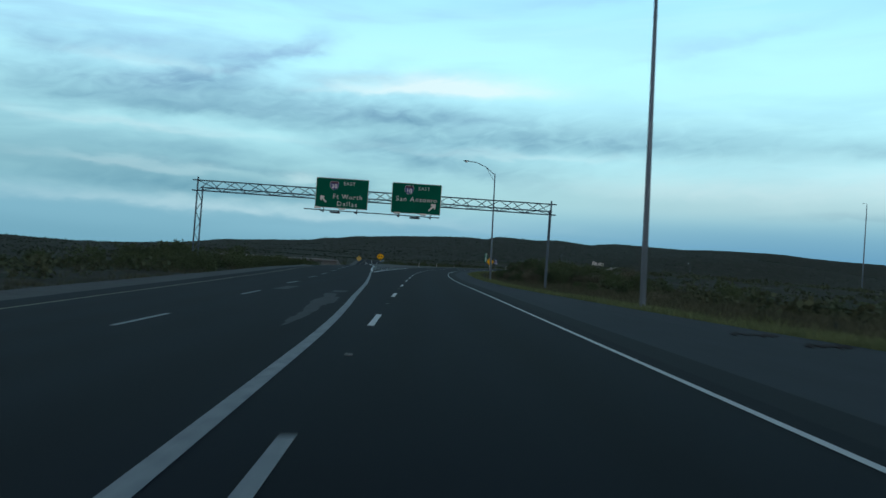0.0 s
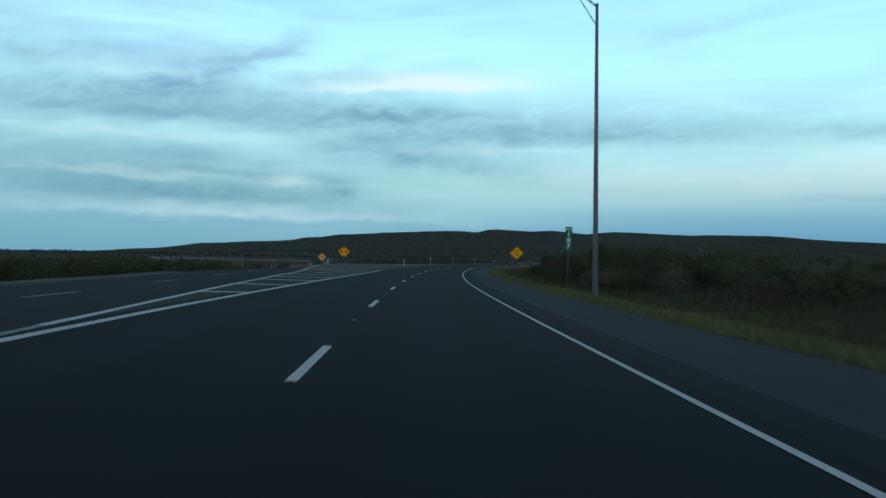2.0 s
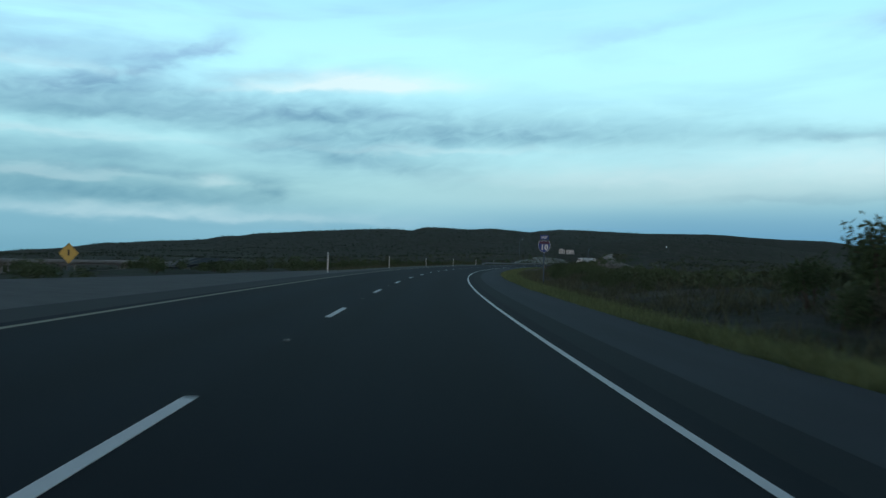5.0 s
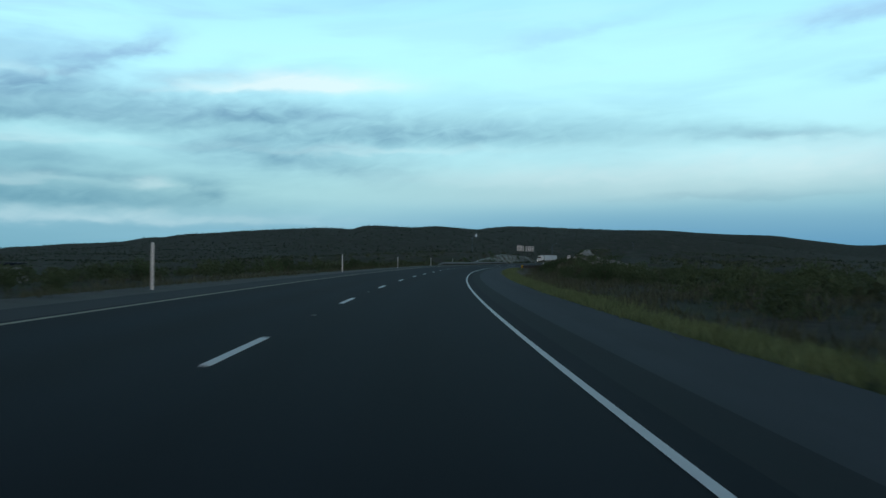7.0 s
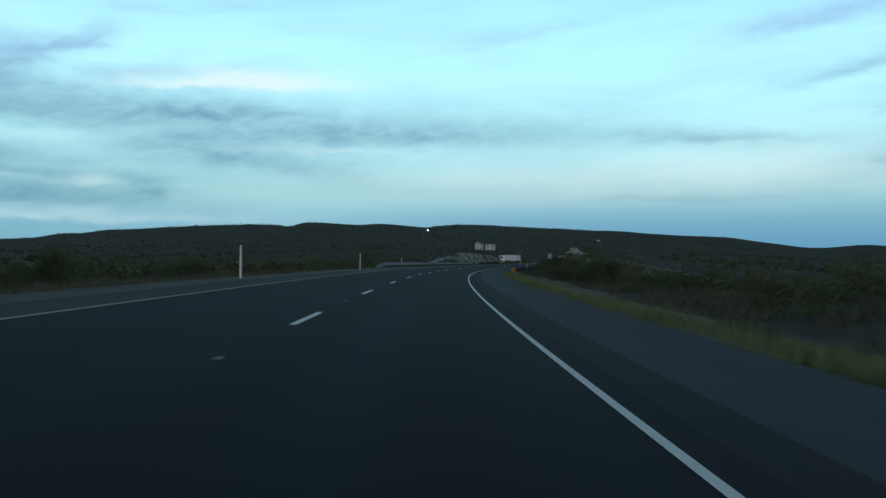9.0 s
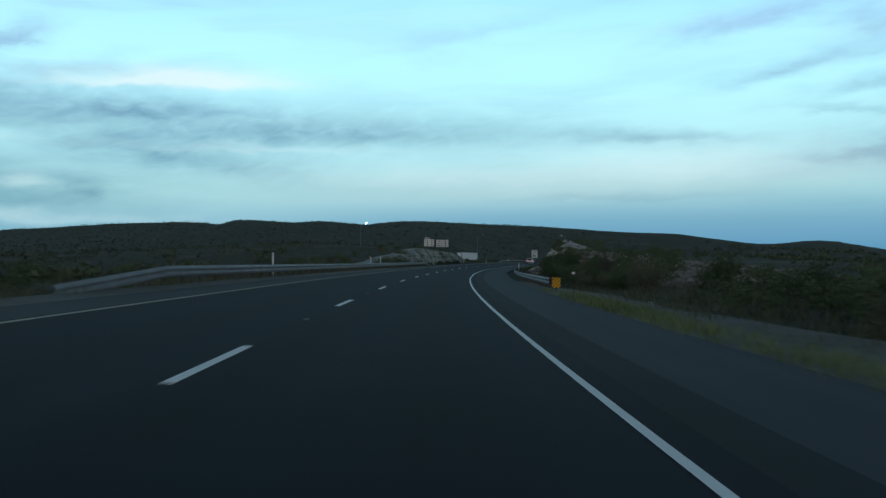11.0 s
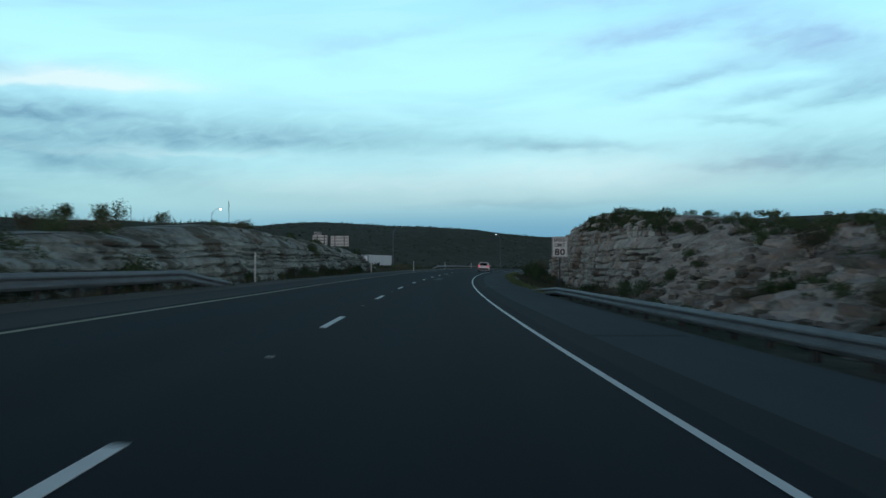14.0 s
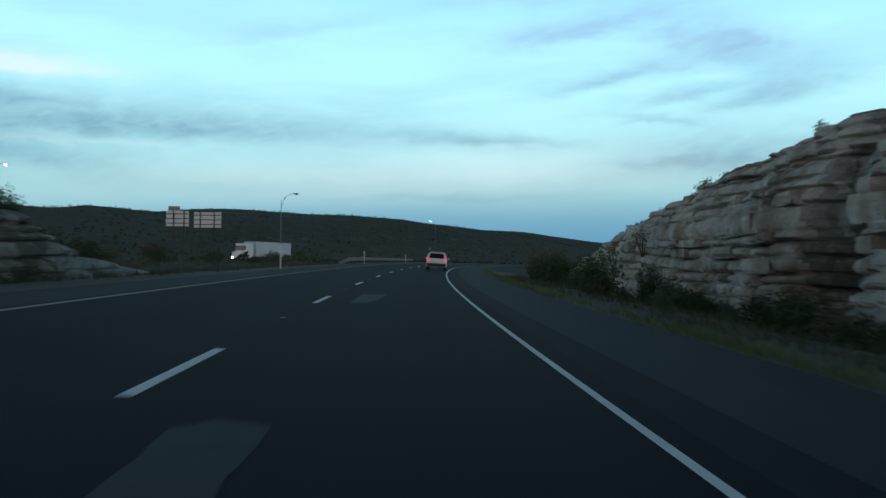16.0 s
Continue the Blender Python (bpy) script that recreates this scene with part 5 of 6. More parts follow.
def rock_cut(name, s0, s1, foot, lean, top, side, seed, near, label, thick, long_, rubble=None, grey=0, gully=0.45, bulk=0.55, wave=0.16, broken=0.0, clefts=()):
    """Bedded limestone face beside the road. foot(s), lean(s), top(s): base offset, set-back of the top, height over the
    road plane. rubble: where the broken slope ends and the clean face begins. near: stretch with single blocks."""
    rnd = random.Random(seed)
    root = empty(name, Matrix(), label, "rock cut")
    root["kind"] = "structure"
    beds = layers(rnd, s0, s1, thick, long_)
    floor_z = [b[0] for b in beds]
    rows = []
    for z, t, *_ in beds:
        if z > max(top(s) for s in np.arange(s0, s1, 2.0)) + 1.4:
            break
        m = max(2, int(round((t - 0.08) / 0.11)))
        rows += [z + 0.012] + [z + 0.06 + (t - 0.12) * i / m for i in range(m + 1)]
    n = int((s1 - s0) / 0.15)

    joints = [s0]
    while joints[-1] < s1:
        joints.append(joints[-1] + rnd.uniform(1.6, 4.4))

    def warp(s, z):
        return z - 0.14 * noise.noise(Vector((s * 0.23, z * 0.2, seed + 4.0))) - 0.30 * noise.noise(Vector((s * 0.05, 0.3, seed))) - 0.05 * noise.noise(Vector((s * 0.5, z * 0.3, seed)))

    def face(s, z, hgt, fallen):
        """How far the rock stands out of its mean face."""
        out = bulk * noise.noise(Vector((s * wave, z * wave * 0.9, seed * 1.7)))
        cleft = noise.noise(Vector((s * 0.21, z * 0.05, seed * 3.1)))
        if cleft > gully:
            out -= 1.5 * (cleft - gully)
        for c, w, d in clefts:
            out -= d * math.exp(-((s - c - 0.5 * noise.noise(Vector((z * 0.5, c, seed)))) / w) ** 2)
        if fallen < 1.0:
            zw = warp(s, z)
            i = min(len(beds) - 1, max(0, int(np.searchsorted(floor_z, zw)) - 1))
            z0, t, setb, cuts, rand = beds[i]
            j = int(np.searchsorted(cuts, s)) - 1
            dv = min(s - cuts[j], cuts[min(j + 1, len(cuts) - 1)] - s)
            dh = min(zw - z0, z0 + t - zw)
            wide = cuts[min(j + 1, len(cuts) - 1)] - cuts[j]
            belly = (1 - (1 - 2 * max(0.0, dh) / t) ** 2) * (1 - (1 - 2 * max(0.0, dv) / wide) ** 4)
            gap = min(1.0, max(0.12, 0.55 + 1.5 * noise.noise(Vector((s * 0.45, z0 * 3.0, seed)))))
            o = setb + 0.16 * rand[j] + 0.10 * belly - 0.40 * gap * math.exp(-(dh / 0.06) ** 2) - 0.30 * math.exp(-(dv / 0.09) ** 2)
            o += 0.17 * noise.noise(Vector((s * 1.1, z * 1.5, seed))) + 0.08 * noise.noise(Vector((s * 3.6, z * 4.2, seed)))
            js = s - 0.35 * noise.noise(Vector((s * 0.3, z * 0.9, seed + 2.0)))
            j = int(np.searchsorted(joints, js))
            dj = min(abs(js - joints[max(0, j - 1)]), abs(js - joints[min(j, len(joints) - 1)]))
            o -= 0.42 * max(0.0, 0.35 + noise.noise(Vector((s * 0.12, z * 0.6, seed + 9.0)))) * math.exp(-(dj / 0.13) ** 2)
            o += 0.22 * noise.noise(Vector((j * 3.7, z0 * 1.3, seed)))
            out += o * (1 - fallen)
        if fallen > 0.0:
            u = Vector((s, z * 1.25 + lean(s) * z / max(hgt, 0.5), seed))
            w = u + noise.noise_vector(u * 0.7) * 0.5
            d, pts = noise.voronoi(Vector((w.x * 1.5, w.y * 2.6, 0.5)))
            r = math.sin(pts[0].x * 12.9 + pts[0].y * 78.2) * 43758.5
            o = 0.34 * (r - math.floor(r)) - 0.20 * math.exp(-((d[1] - d[0]) / 0.14) ** 2)
            d, pts = noise.voronoi(Vector((w.x * 0.55, w.y * 0.8, 3.5)))
            r = math.sin(pts[0].x * 39.3 + pts[0].y * 11.1) * 43758.5
            o += 0.5 * (r - math.floor(r)) - 0.3 + 0.12 * noise.noise(u * 2.2)
            out += o * fallen
        return out

    verts, faces = [], []
    for i in range(n + 1):
        s = s0 + (s1 - s0) * i / n
        hgt, fo, le = top(s), foot(s), lean(s)
        fallen = min(1.0, max(0.0, (rubble + 7.0 - s) / 14.0)) if rubble else broken
        base = float(surface(s, side * 8.0))
        a = math.radians(heading(s))
        ends = min(1.0, (s - s0) / 3.0, (s1 - s) / 3.0)
        for z in rows:
            over = max(0.0, z - hgt)
            zz = min(z, hgt)
            f = min(1.0, max(0.0, zz / max(hgt, 0.3)))
            out = face(s, z, hgt, fallen) * (1.0 - 0.6 * min(1.0, over)) * max(0.1, ends)
            l = fo + side * (le * f + brow(f) + 0.35 - out + 1.5 * over)
            p = place(s, l)
            up = 0.25 * fallen * out
            verts.append((p.x, p.y, base + zz + up + 0.08 * over - 0.25 * max(0.0, over - 0.9)))
    m = len(rows)
    for i in range(n):
        for j in range(m - 1):
            a = i * m + j
            faces.append((a, a + 1, a + m + 1, a + m) if side < 0 else (a, a + m, a + m + 1, a + 1))
    ob = mesh_obj("rock_face", verts, faces, "rock_face_grey" if grey else "rock_face", root)
    if rubble:
        # weathered slope with soil between the stones
        ob.data.materials.append(MATS["rock_slope"])
        edge = [rubble - 19 + 14 * noise.noise(Vector((z * 0.7, 1.0, seed))) for z in rows]

        def earthy(s, j):
            return s < edge[j] or any(d > 0.6 and abs(s - c - 0.6 * noise.noise(Vector((rows[j] * 0.5, c, seed)))) < w * (0.75 + 0.6 * noise.noise(Vector((rows[j] * 1.3, s * 1.1, seed)))) for c, w, d in clefts)

        ob.data.polygons.foreach_set("material_index", [1 if earthy(s0 + (s1 - s0) * i / n, j) else 0 for i in range(n) for j in range(m - 1)])
    # single blocks that stand proud of the face
    count = 0
    for z, t, setb, cuts, rand in beds:
        for j in range(len(cuts) - 1):
            c, ln = (cuts[j] + cuts[j + 1]) / 2, cuts[j + 1] - cuts[j]
            hgt = top(c)
            zc = z + t / 2
            if not near[0] < c < near[1] or count >= 290 or zc + t > hgt or t < 0.3 or rand[j] < 0.1 or zc < 0.15:
                continue
            zt = zc + (zc - warp(c, zc))
            if noise.noise(Vector((c * 0.21, zt * 0.05, seed * 3.1))) > gully - 0.05 or any(abs(c - g[0]) < 1.3 * g[1] for g in clefts):
                continue
            f = zt / max(hgt, 0.3)
            out = bulk * noise.noise(Vector((c * wave, zt * wave * 0.9, seed * 1.7))) + setb + 0.13 * rand[j]
            l = foot(c) + side * (lean(c) * f + brow(f) + 0.35 - out + 0.24)
            p = place(c, l)
            p.z = float(surface(c, side * 8.0)) + zt
            q = Matrix.Translation(p) @ Matrix.Rotation(radians(heading(c) + rnd.uniform(-3, 3)), 4, "Z") @ Matrix.Rotation(radians(rnd.uniform(-1.5, 1.5)), 4, "X")
            ob = new("rock_block", ROCKS[rnd.randrange(len(ROCKS))][grey])
            ob.matrix_basis = q @ Matrix.Diagonal((0.62, ln * 0.97, t * 0.93, 1))
            ob.parent = root
            count += 1
    # loose stones on the broken slope
    if rubble:
        vs, fs = [], []
        for _ in range(750):
            c = rnd.uniform(s0, rubble + 4)
            fr = rnd.random() ** 1.2
            hgt = top(c)
            p = place(c, foot(c) + side * (lean(c) * fr + brow(fr) + 0.15))
            p.z = float(surface(c, side * 8.0)) + hgt * fr + 0.04
            z = rnd.uniform(0.10, 0.34) * rnd.uniform(0.6, 1.3)
            q = np.array(Matrix.Translation(p) @ Matrix.Rotation(rnd.uniform(0, 6.28), 4, "Z") @ Matrix.Rotation(rnd.uniform(-0.4, 0.4), 4, "X") @ Matrix.Diagonal((z * rnd.uniform(0.8, 1.5), z * rnd.uniform(1.0, 2.0), z * rnd.uniform(0.5, 0.9), 1)))
            vv, ff = ROCK_SHAPES[rnd.randrange(len(ROCK_SHAPES))]
            o = len(vs)
            vs.extend(map(tuple, vv @ q[:3, :3].T + q[:3, 3]))
            fs.extend(tuple(i + o for i in f) for f in ff)
        mesh_obj("loose_stones", vs, fs, "rock_slope", root)["kind"] = "stuff"


FOOT_R = ((430, 14.0), (460, 8.0), (470, 6.4), (490, 5.6), (505, 5.7), (520, 7.0), (535, 8.1), (575, 8.4), (620, 10.0))
LEAN_R = ((430, 10.0), (470, 10.5), (490, 8.8), (505, 6.6), (520, 3.2), (535, 1.0), (600, 1.1))
rock_cut("rock_cut_right", 430, 619, lambda s: float(lerp(FOOT_R, s)), lambda s: float(lerp(LEAN_R, s)), lambda s: float(lerp(TOP_R, s)), 1, 7, (524, 602),
         "layered tan limestone rock cut beside the shoulder", (0.2, 0.3, 0.36, 0.42, 0.5, 0.56, 0.75), (0.7, 2.0), 517, clefts=((538.0, 0.5, 0.4), (530.5, 0.7, 0.5), (565.5, 1.3, 1.1), (574.5, 0.6, 0.35), (588.0, 0.7, 0.3), (548.0, 1.0, 0.8)))
rock_cut("rock_cut_left", 484, 576, lambda s: -10.9, lambda s: 1.0, lambda s: float(lerp(TOP_L, s)), -1, 11, (535, 574),
         "layered grey limestone rock cut beside the median shoulder", (0.24, 0.4, 0.55, 0.75, 0.95), (1.1, 2.8), None, 1, 0.16, 0.75, 0.3, 0.22, ((557.0, 0.9, 0.9), (549.5, 1.2, 0.8), (541.0, 0.8, 0.9), (533.5, 1.1, 0.9), (525.0, 0.8, 0.8), (563.5, 0.6, 0.6)))


# ---- plants ----
def crown_mesh(seed, mat, n_clumps, leaves, leaf, flat=1.0):
    """Uneven crown of small leaf blades in clumps, about 2 m wide and 1.6 m high."""
    rnd = random.Random(seed)
    verts, faces = [], []
    lobes = [(Vector((rnd.uniform(-0.6, 0.6), rnd.uniform(-0.6, 0.6), rnd.uniform(0.55, 1.15) * flat)), rnd.uniform(0.35, 0.62)) for _ in range(7)]
    for _ in range(n_clumps):
        c, r = rnd.choice(lobes)
        d = Vector((rnd.gauss(0, 1), rnd.gauss(0, 1), rnd.gauss(0, 0.8))).normalized()
        p = c + d * r * rnd.uniform(0.55, 1.12)
        if p.z < 0.12:
            p.z = rnd.uniform(0.1, 0.4)
        for _ in range(leaves):
            q = p + Vector((rnd.gauss(0, 0.07), rnd.gauss(0, 0.07), rnd.gauss(0, 0.07)))
            a = Vector((rnd.gauss(0, 1), rnd.gauss(0, 1), rnd.gauss(0, 1))).normalized() * leaf * rnd.uniform(0.6, 1.5)
            b = a.cross(Vector((rnd.gauss(0, 1), rnd.gauss(0, 1), rnd.gauss(0, 1)))).normalized() * leaf * rnd.uniform(0.25, 0.6)
            o = len(verts)
            verts += [q - a, q + b, q + a, q - b]
            faces.append((o, o + 1, o + 2, o + 3))
    me = bpy.data.meshes.new("crown")
    me.from_pydata([tuple(v) for v in verts], [], faces)
    me.materials.append(MATS[mat])
    bm = B()
    for c, r in lobes:
        k = Vector((c.x * 0.15, c.y * 0.15, -0.15))
        mid = (k + c) / 2 + Vector((rnd.uniform(-0.12, 0.12), rnd.uniform(-0.12, 0.12), 0))
        rod(bm, k, mid, 0.035, 0.025, 5)
        rod(bm, mid, c, 0.025, 0.012, 5)
        for _ in range(3):
            rod(bm, c, c + Vector((rnd.gauss(0, 1), rnd.gauss(0, 1), rnd.gauss(0.2, 0.8))).normalized() * r, 0.011, 0.004, 4)
    st = bpy.data.meshes.new("trunk")
    bm.to_mesh(st)
    bm.free()
    st.materials.append(MATS["bark"])
    return me, st


BUSHES = [crown_mesh(300 + i, "leaf" if i % 3 else "leaf_grey", 440, 4, 0.056, 1.0 if i % 2 else 0.8) for i in range(6)]
THIN = [crown_mesh(320 + i, "leaf_grey", 60, 3, 0.07, 1.1) for i in range(2)]


LIGHT = [crown_mesh(340 + i, "leaf", 130, 4, 0.092, 0.9) for i in range(4)]
FAR_BUSHES = []


def slope_at(s, l):
    """Point on the broken slope or the crest of the right rock cut."""
    d, f = l - float(lerp(FOOT_R, s)) - 0.35, 0.0
    while f < 1.0 and float(lerp(LEAN_R, s)) * f + brow(f) < d:
        f += 0.02
    p = place(s, l)
    p.z = max(float(surface(s, 8.0)) + float(lerp(TOP_R, s)) * f, ground_at(s, l).z) - 0.1
    return p


def far_bush(s, l, size, rnd, tall):
    me = rnd.choice(LIGHT)[0]
    v = np.empty(len(me.vertices) * 3)
    me.vertices.foreach_get("co", v)
    v = v.reshape(-1, 3)
    a, sc, g = rnd.uniform(0, 6.28), size / 1.7, slope_at(s, l) if 445 < s < 615 and l > float(lerp(FOOT_R, s)) else ground_at(s, l, -0.08)
    c, d = math.cos(a), math.sin(a)
    FAR_BUSHES.append(np.stack([g.x + sc * (v[:, 0] * c - v[:, 1] * d), g.y + sc * (v[:, 0] * d + v[:, 1] * c), g.z + sc * tall * v[:, 2]], 1))


def join_far_bushes():
    V = np.concatenate(FAR_BUSHES)
    nf = len(V) // 4
    me = bpy.data.meshes.new("far_bushes")
    me.vertices.add(len(V))
    me.vertices.foreach_set("co", V.ravel())
    me.loops.add(len(V))
    me.loops.foreach_set("vertex_index", np.arange(len(V)))
    me.polygons.add(nf)
    me.polygons.foreach_set("loop_start", np.arange(nf) * 4)
    me.update()
    me.validate()
    me.materials.append(MATS["leaf_joined"])
    tagged(new("far_bushes", me), "many dark green bushes back from the road", "bushes", kind="stuff")


def bush(s, l, size, rnd, tall=1.0, kinds=None, label="", group="roadside bushes"):
    if size * tall < 0.78 and not kinds:
        far_bush(s, l, size, rnd, tall)
        return
    me, st = rnd.choice(kinds or BUSHES)
    g = slope_at(s, l) if 445 < s < 615 and l > float(lerp(FOOT_R, s)) else ground_at(s, l, -0.08)
    sc = size / 1.7
    m = Matrix.Translation(g) @ Matrix.Rotation(rnd.uniform(0, 6.28), 4, "Z")
    root = empty("bush", m, label or ("tall dark green desert bush" if size * tall > 2.4 else "low dark green desert bush"), "bush", group)
    for name, data in (("crown", me), ("trunk", st)):
        o = new(name, data)
        o.parent = root
        o.scale = (sc, sc, sc * tall)


def plant_bushes():
    rnd = random.Random(5)

    def scatter(n, s0, s1, l0, l1, z0, z1, **kw):
        for _ in range(n):
            s, l = rnd.uniform(s0, s1), rnd.uniform(l0, l1)
            if l < -21 or l > 16.5 or (s > 430 and l > 12.5) or s < 60 or (s > 200 and s < 395 and l > 14):
                far_bush(s, l, rnd.uniform(z0, z1), rnd, rnd.uniform(0.85, 1.2))
                continue
            bush(s, l, rnd.uniform(z0, z1), rnd, rnd.uniform(0.85, 1.2), **kw)

    # right of the road, in order along it
    scatter(10, 20, 80, 15, 34, 1.0, 1.8)
    scatter(12, 60, 105, 13, 26, 1.2, 2.2)
    scatter(24, 98, 150, 10.5, 24, 1.5, 2.6)
    scatter(44, 138, 205, 10, 24, 2.0, 3.0)
    scatter(30, 112, 200, 8.2, 12, 1.0, 1.9)
    for s, l, z in ((150, 12.5, 2.9), (153, 14.0, 3.3), (157, 13.2, 3.4), (160, 15.5, 3.6), (163, 12.2, 2.9), (147, 15, 3.1), (155, 11.2, 2.2), (168, 14, 3.0), (172, 16, 3.0), (176, 13, 2.6), (165, 17, 3.2), (145, 12, 2.4)):
        bush(s, l, z, rnd, 1.0)
    scatter(20, 205, 300, 13, 32, 1.0, 1.9)
    scatter(26, 290, 400, 11, 30, 1.4, 2.4)
    for _ in range(170):
        s = rnd.uniform(205, 430)
        far_bush(s, rnd.uniform(13, 60), rnd.uniform(0.8, 2.0), rnd, rnd.uniform(0.7, 1.1))
    for _ in range(130):
        s = rnd.uniform(228, 470)
        far_bush(s, rnd.uniform(-26, -11.8), rnd.uniform(0.8, 1.7), rnd, rnd.uniform(0.7, 1.1))
    scatter(22, 395, 470, 9.5, 20, 1.5, 2.6)
    scatter(9, 484, 505, 7.0, 9, 0.5, 0.9)
    scatter(26, 428, 467, 6.8, 12, 1.3, 1.9)
    scatter(16, 488, 516, 7.5, 13, 0.4, 0.9, label="small green bush on the rocky slope", group="bushes on the rock cut")
    scatter(7, 494, 512, -15, -12.2, 0.8, 1.4, group="bushes on the rock cut")
    scatter(12, 505, 545, 6.7, 8.2, 0.4, 0.8)
    scatter(10, 560, 592, 6.9, 8.6, 0.6, 1.1)
    for s, l, z in ((584, 6.9, 1.6), (576, 7.5, 1.0), (565, 7.5, 0.9), (551, 6.5, 1.2), (545, 7.1, 1.1), (517, 6.6, 1.0), (512, 6.5, 1.2), (580, 7.4, 1.0), (460, 8.2, 2.0), (465, 7.7, 2.1), (452, 9, 2.2), (603, 7.2, 3.0), (608, 7.9, 3.5), (614, 8.4, 3.2), (600, 8.3, 1.8), (572, 8.0, 1.5)):
        bush(s, l, z, rnd, 1.0)
    for _ in range(110):
        far_bush(rnd.uniform(215, 415), rnd.uniform(9.0, 19), rnd.uniform(0.9, 1.8), rnd, rnd.uniform(0.8, 1.1))
    scatter(40, 448, 520, 7.0, 19.0, 0.35, 1.0, label="small green bush on the rocky slope", group="bushes on the rock cut")
    for s, l, z in ((373, 9.7, 2.2), (377, 10.6, 2.4), (382, 9.6, 2.1), (386, 11.5, 2.5), (390, 8.9, 2.0), (394, 10.4, 2.3), (379, 12.6, 2.6), (388, 13.6, 2.5), (397, 12.2, 2.5), (401, 14.5, 2.6), (393, 15.2, 2.6), (369, 12.0, 2.0),
                    (98, 9.8, 1.8), (102, 11.4, 2.2), (107, 13.7, 2.4), (112, 10.4, 2.0), (118, 9.6, 2.1), (122, 12.0, 2.3), (126, 9.4, 2.0), (83, 17.2, 2.7), (81.6, 15.9, 2.3), (104, 17.5, 2.2), (111, 20.0, 2.4)):
        bush(s, l, z, rnd, 1.0)
    for s, l, z, tall in ((581, 6.1, 2.2, 1.1), (582.6, 6.6, 1.6, 1.0), (577.4, 8.0, 1.5, 1.5), (571.6, 7.1, 1.5, 1.0), (562.7, 6.9, 1.9, 0.9), (564.6, 7.2, 1.5, 0.9), (561.0, 7.3, 1.4, 0.9)):
        bush(s, l, z, rnd, tall, label="dark bush at the foot of the rock cut")
    for _ in range(22):
        s = rnd.uniform(546, 580)
        bush(s, rnd.uniform(6.9, 8.1), rnd.uniform(0.6, 1.15), rnd, rnd.uniform(0.8, 1.1), label="dark weedy bush at the foot of the rock cut")
    # tufts along the brow of the clean face
    for _ in range(46):
        s = rnd.uniform(545, 606)
        far_bush(s, float(lerp(FOOT_R, s)) + float(lerp(LEAN_R, s)) + rnd.uniform(1.3, 2.6), rnd.uniform(0.25, 0.75), rnd, rnd.uniform(0.8, 1.2))
    for _ in range(18):
        s = rnd.uniform(508, 542)
        far_bush(s, float(lerp(FOOT_R, s)) + float(lerp(LEAN_R, s)) + rnd.uniform(1.3, 2.2), rnd.uniform(0.7, 1.05), rnd, 0.9)
    for _ in range(120):
        s = rnd.uniform(512, 556)
        far_bush(s, float(lerp(FOOT_R, s)) + float(lerp(LEAN_R, s)) + rnd.uniform(0.5, 1.6), rnd.uniform(0.35, 0.75), rnd, rnd.uniform(0.7, 1.0))
    for _ in range(26):
        bush(rnd.uniform(522, 566), rnd.uniform(-10.9, -10.3), rnd.uniform(0.5, 1.1), rnd, 1.0, label="dark weedy bush at the foot of the median rock cut", group="bushes on the rock cut")
    for _ in range(70):
        s = rnd.uniform(470, 514)
        far_bush(s, float(lerp(FOOT_R, s)) + float(lerp(LEAN_R, s)) + rnd.uniform(0.3, 2.2), rnd.uniform(0.4, 0.95), rnd, rnd.uniform(0.7, 1.0))
    # crest of the cut
    scatter(60, 496, 562, 11.0, 19, 0.3, 0.65, label="small scrub bush on top of the rock cut", group="bushes on the rock cut")
    scatter(14, 440, 505, 17, 27, 0.6, 1.3, label="small scrub bush on the rocky slope", group="bushes on the rock cut")
    for s, l, z in ((478, 8.5, 2.0), (481, 9.4, 1.9), (477, 9.4, 2.2), (480, 10.4, 2.1), (474.5, 8.8, 2.3), (483, 10.0, 1.7), (486, 11.6, 1.4), (475, 9.8, 2.1), (484, 8.2, 1.5), (472, 8.4, 2.2), (469, 10, 2.2), (488, 12.5, 1.0), (496, 11.5, 0.9), (503, 10.5, 1.1), (499, 13.0, 1.2), (509, 10.8, 0.9)):
        bush(s, l, z, rnd, 1.0, label="dark green bush on the rocky slope", group="bushes on the rock cut")
    for s, l, z in ((520, 6.6, 1.2), (524, 6.9, 1.3), (516, 6.3, 1.1), (528, 7.2, 1.2), (533, 7.5, 1.0), (505, 5.6, 1.0), (499, 5.5, 0.9)):
        bush(s, l, z, rnd, 0.9, label="dark bush at the foot of the rock cut")
    for _ in range(90):
        s = rnd.uniform(452, 560)
        far_bush(s, rnd.uniform(float(lerp(FOOT_R, s)) + float(lerp(LEAN_R, s)) + 1.2, 26), rnd.uniform(0.35, 0.75), rnd, 0.9)
    for _ in range(70):
        s = rnd.uniform(452, 500)
        far_bush(s, float(lerp(FOOT_R, s)) + rnd.uniform(0.2, 1.0) * float(lerp(LEAN_R, s)), rnd.uniform(0.3, 0.8), rnd, 0.9)
    bush(522.6, 10.4, 1.3, rnd, 0.9, label="dark bush on the crest of the rock cut", group="bushes on the rock cut")
    bush(586, 9.6, 1.3, rnd, 1.2, THIN, "thin bare-branched bush on the rock crest", "bushes on the rock cut")
    bush(593, 9.8, 1.0, rnd, 1.2, THIN, "thin bare-branched bush on the rock crest", "bushes on the rock cut")
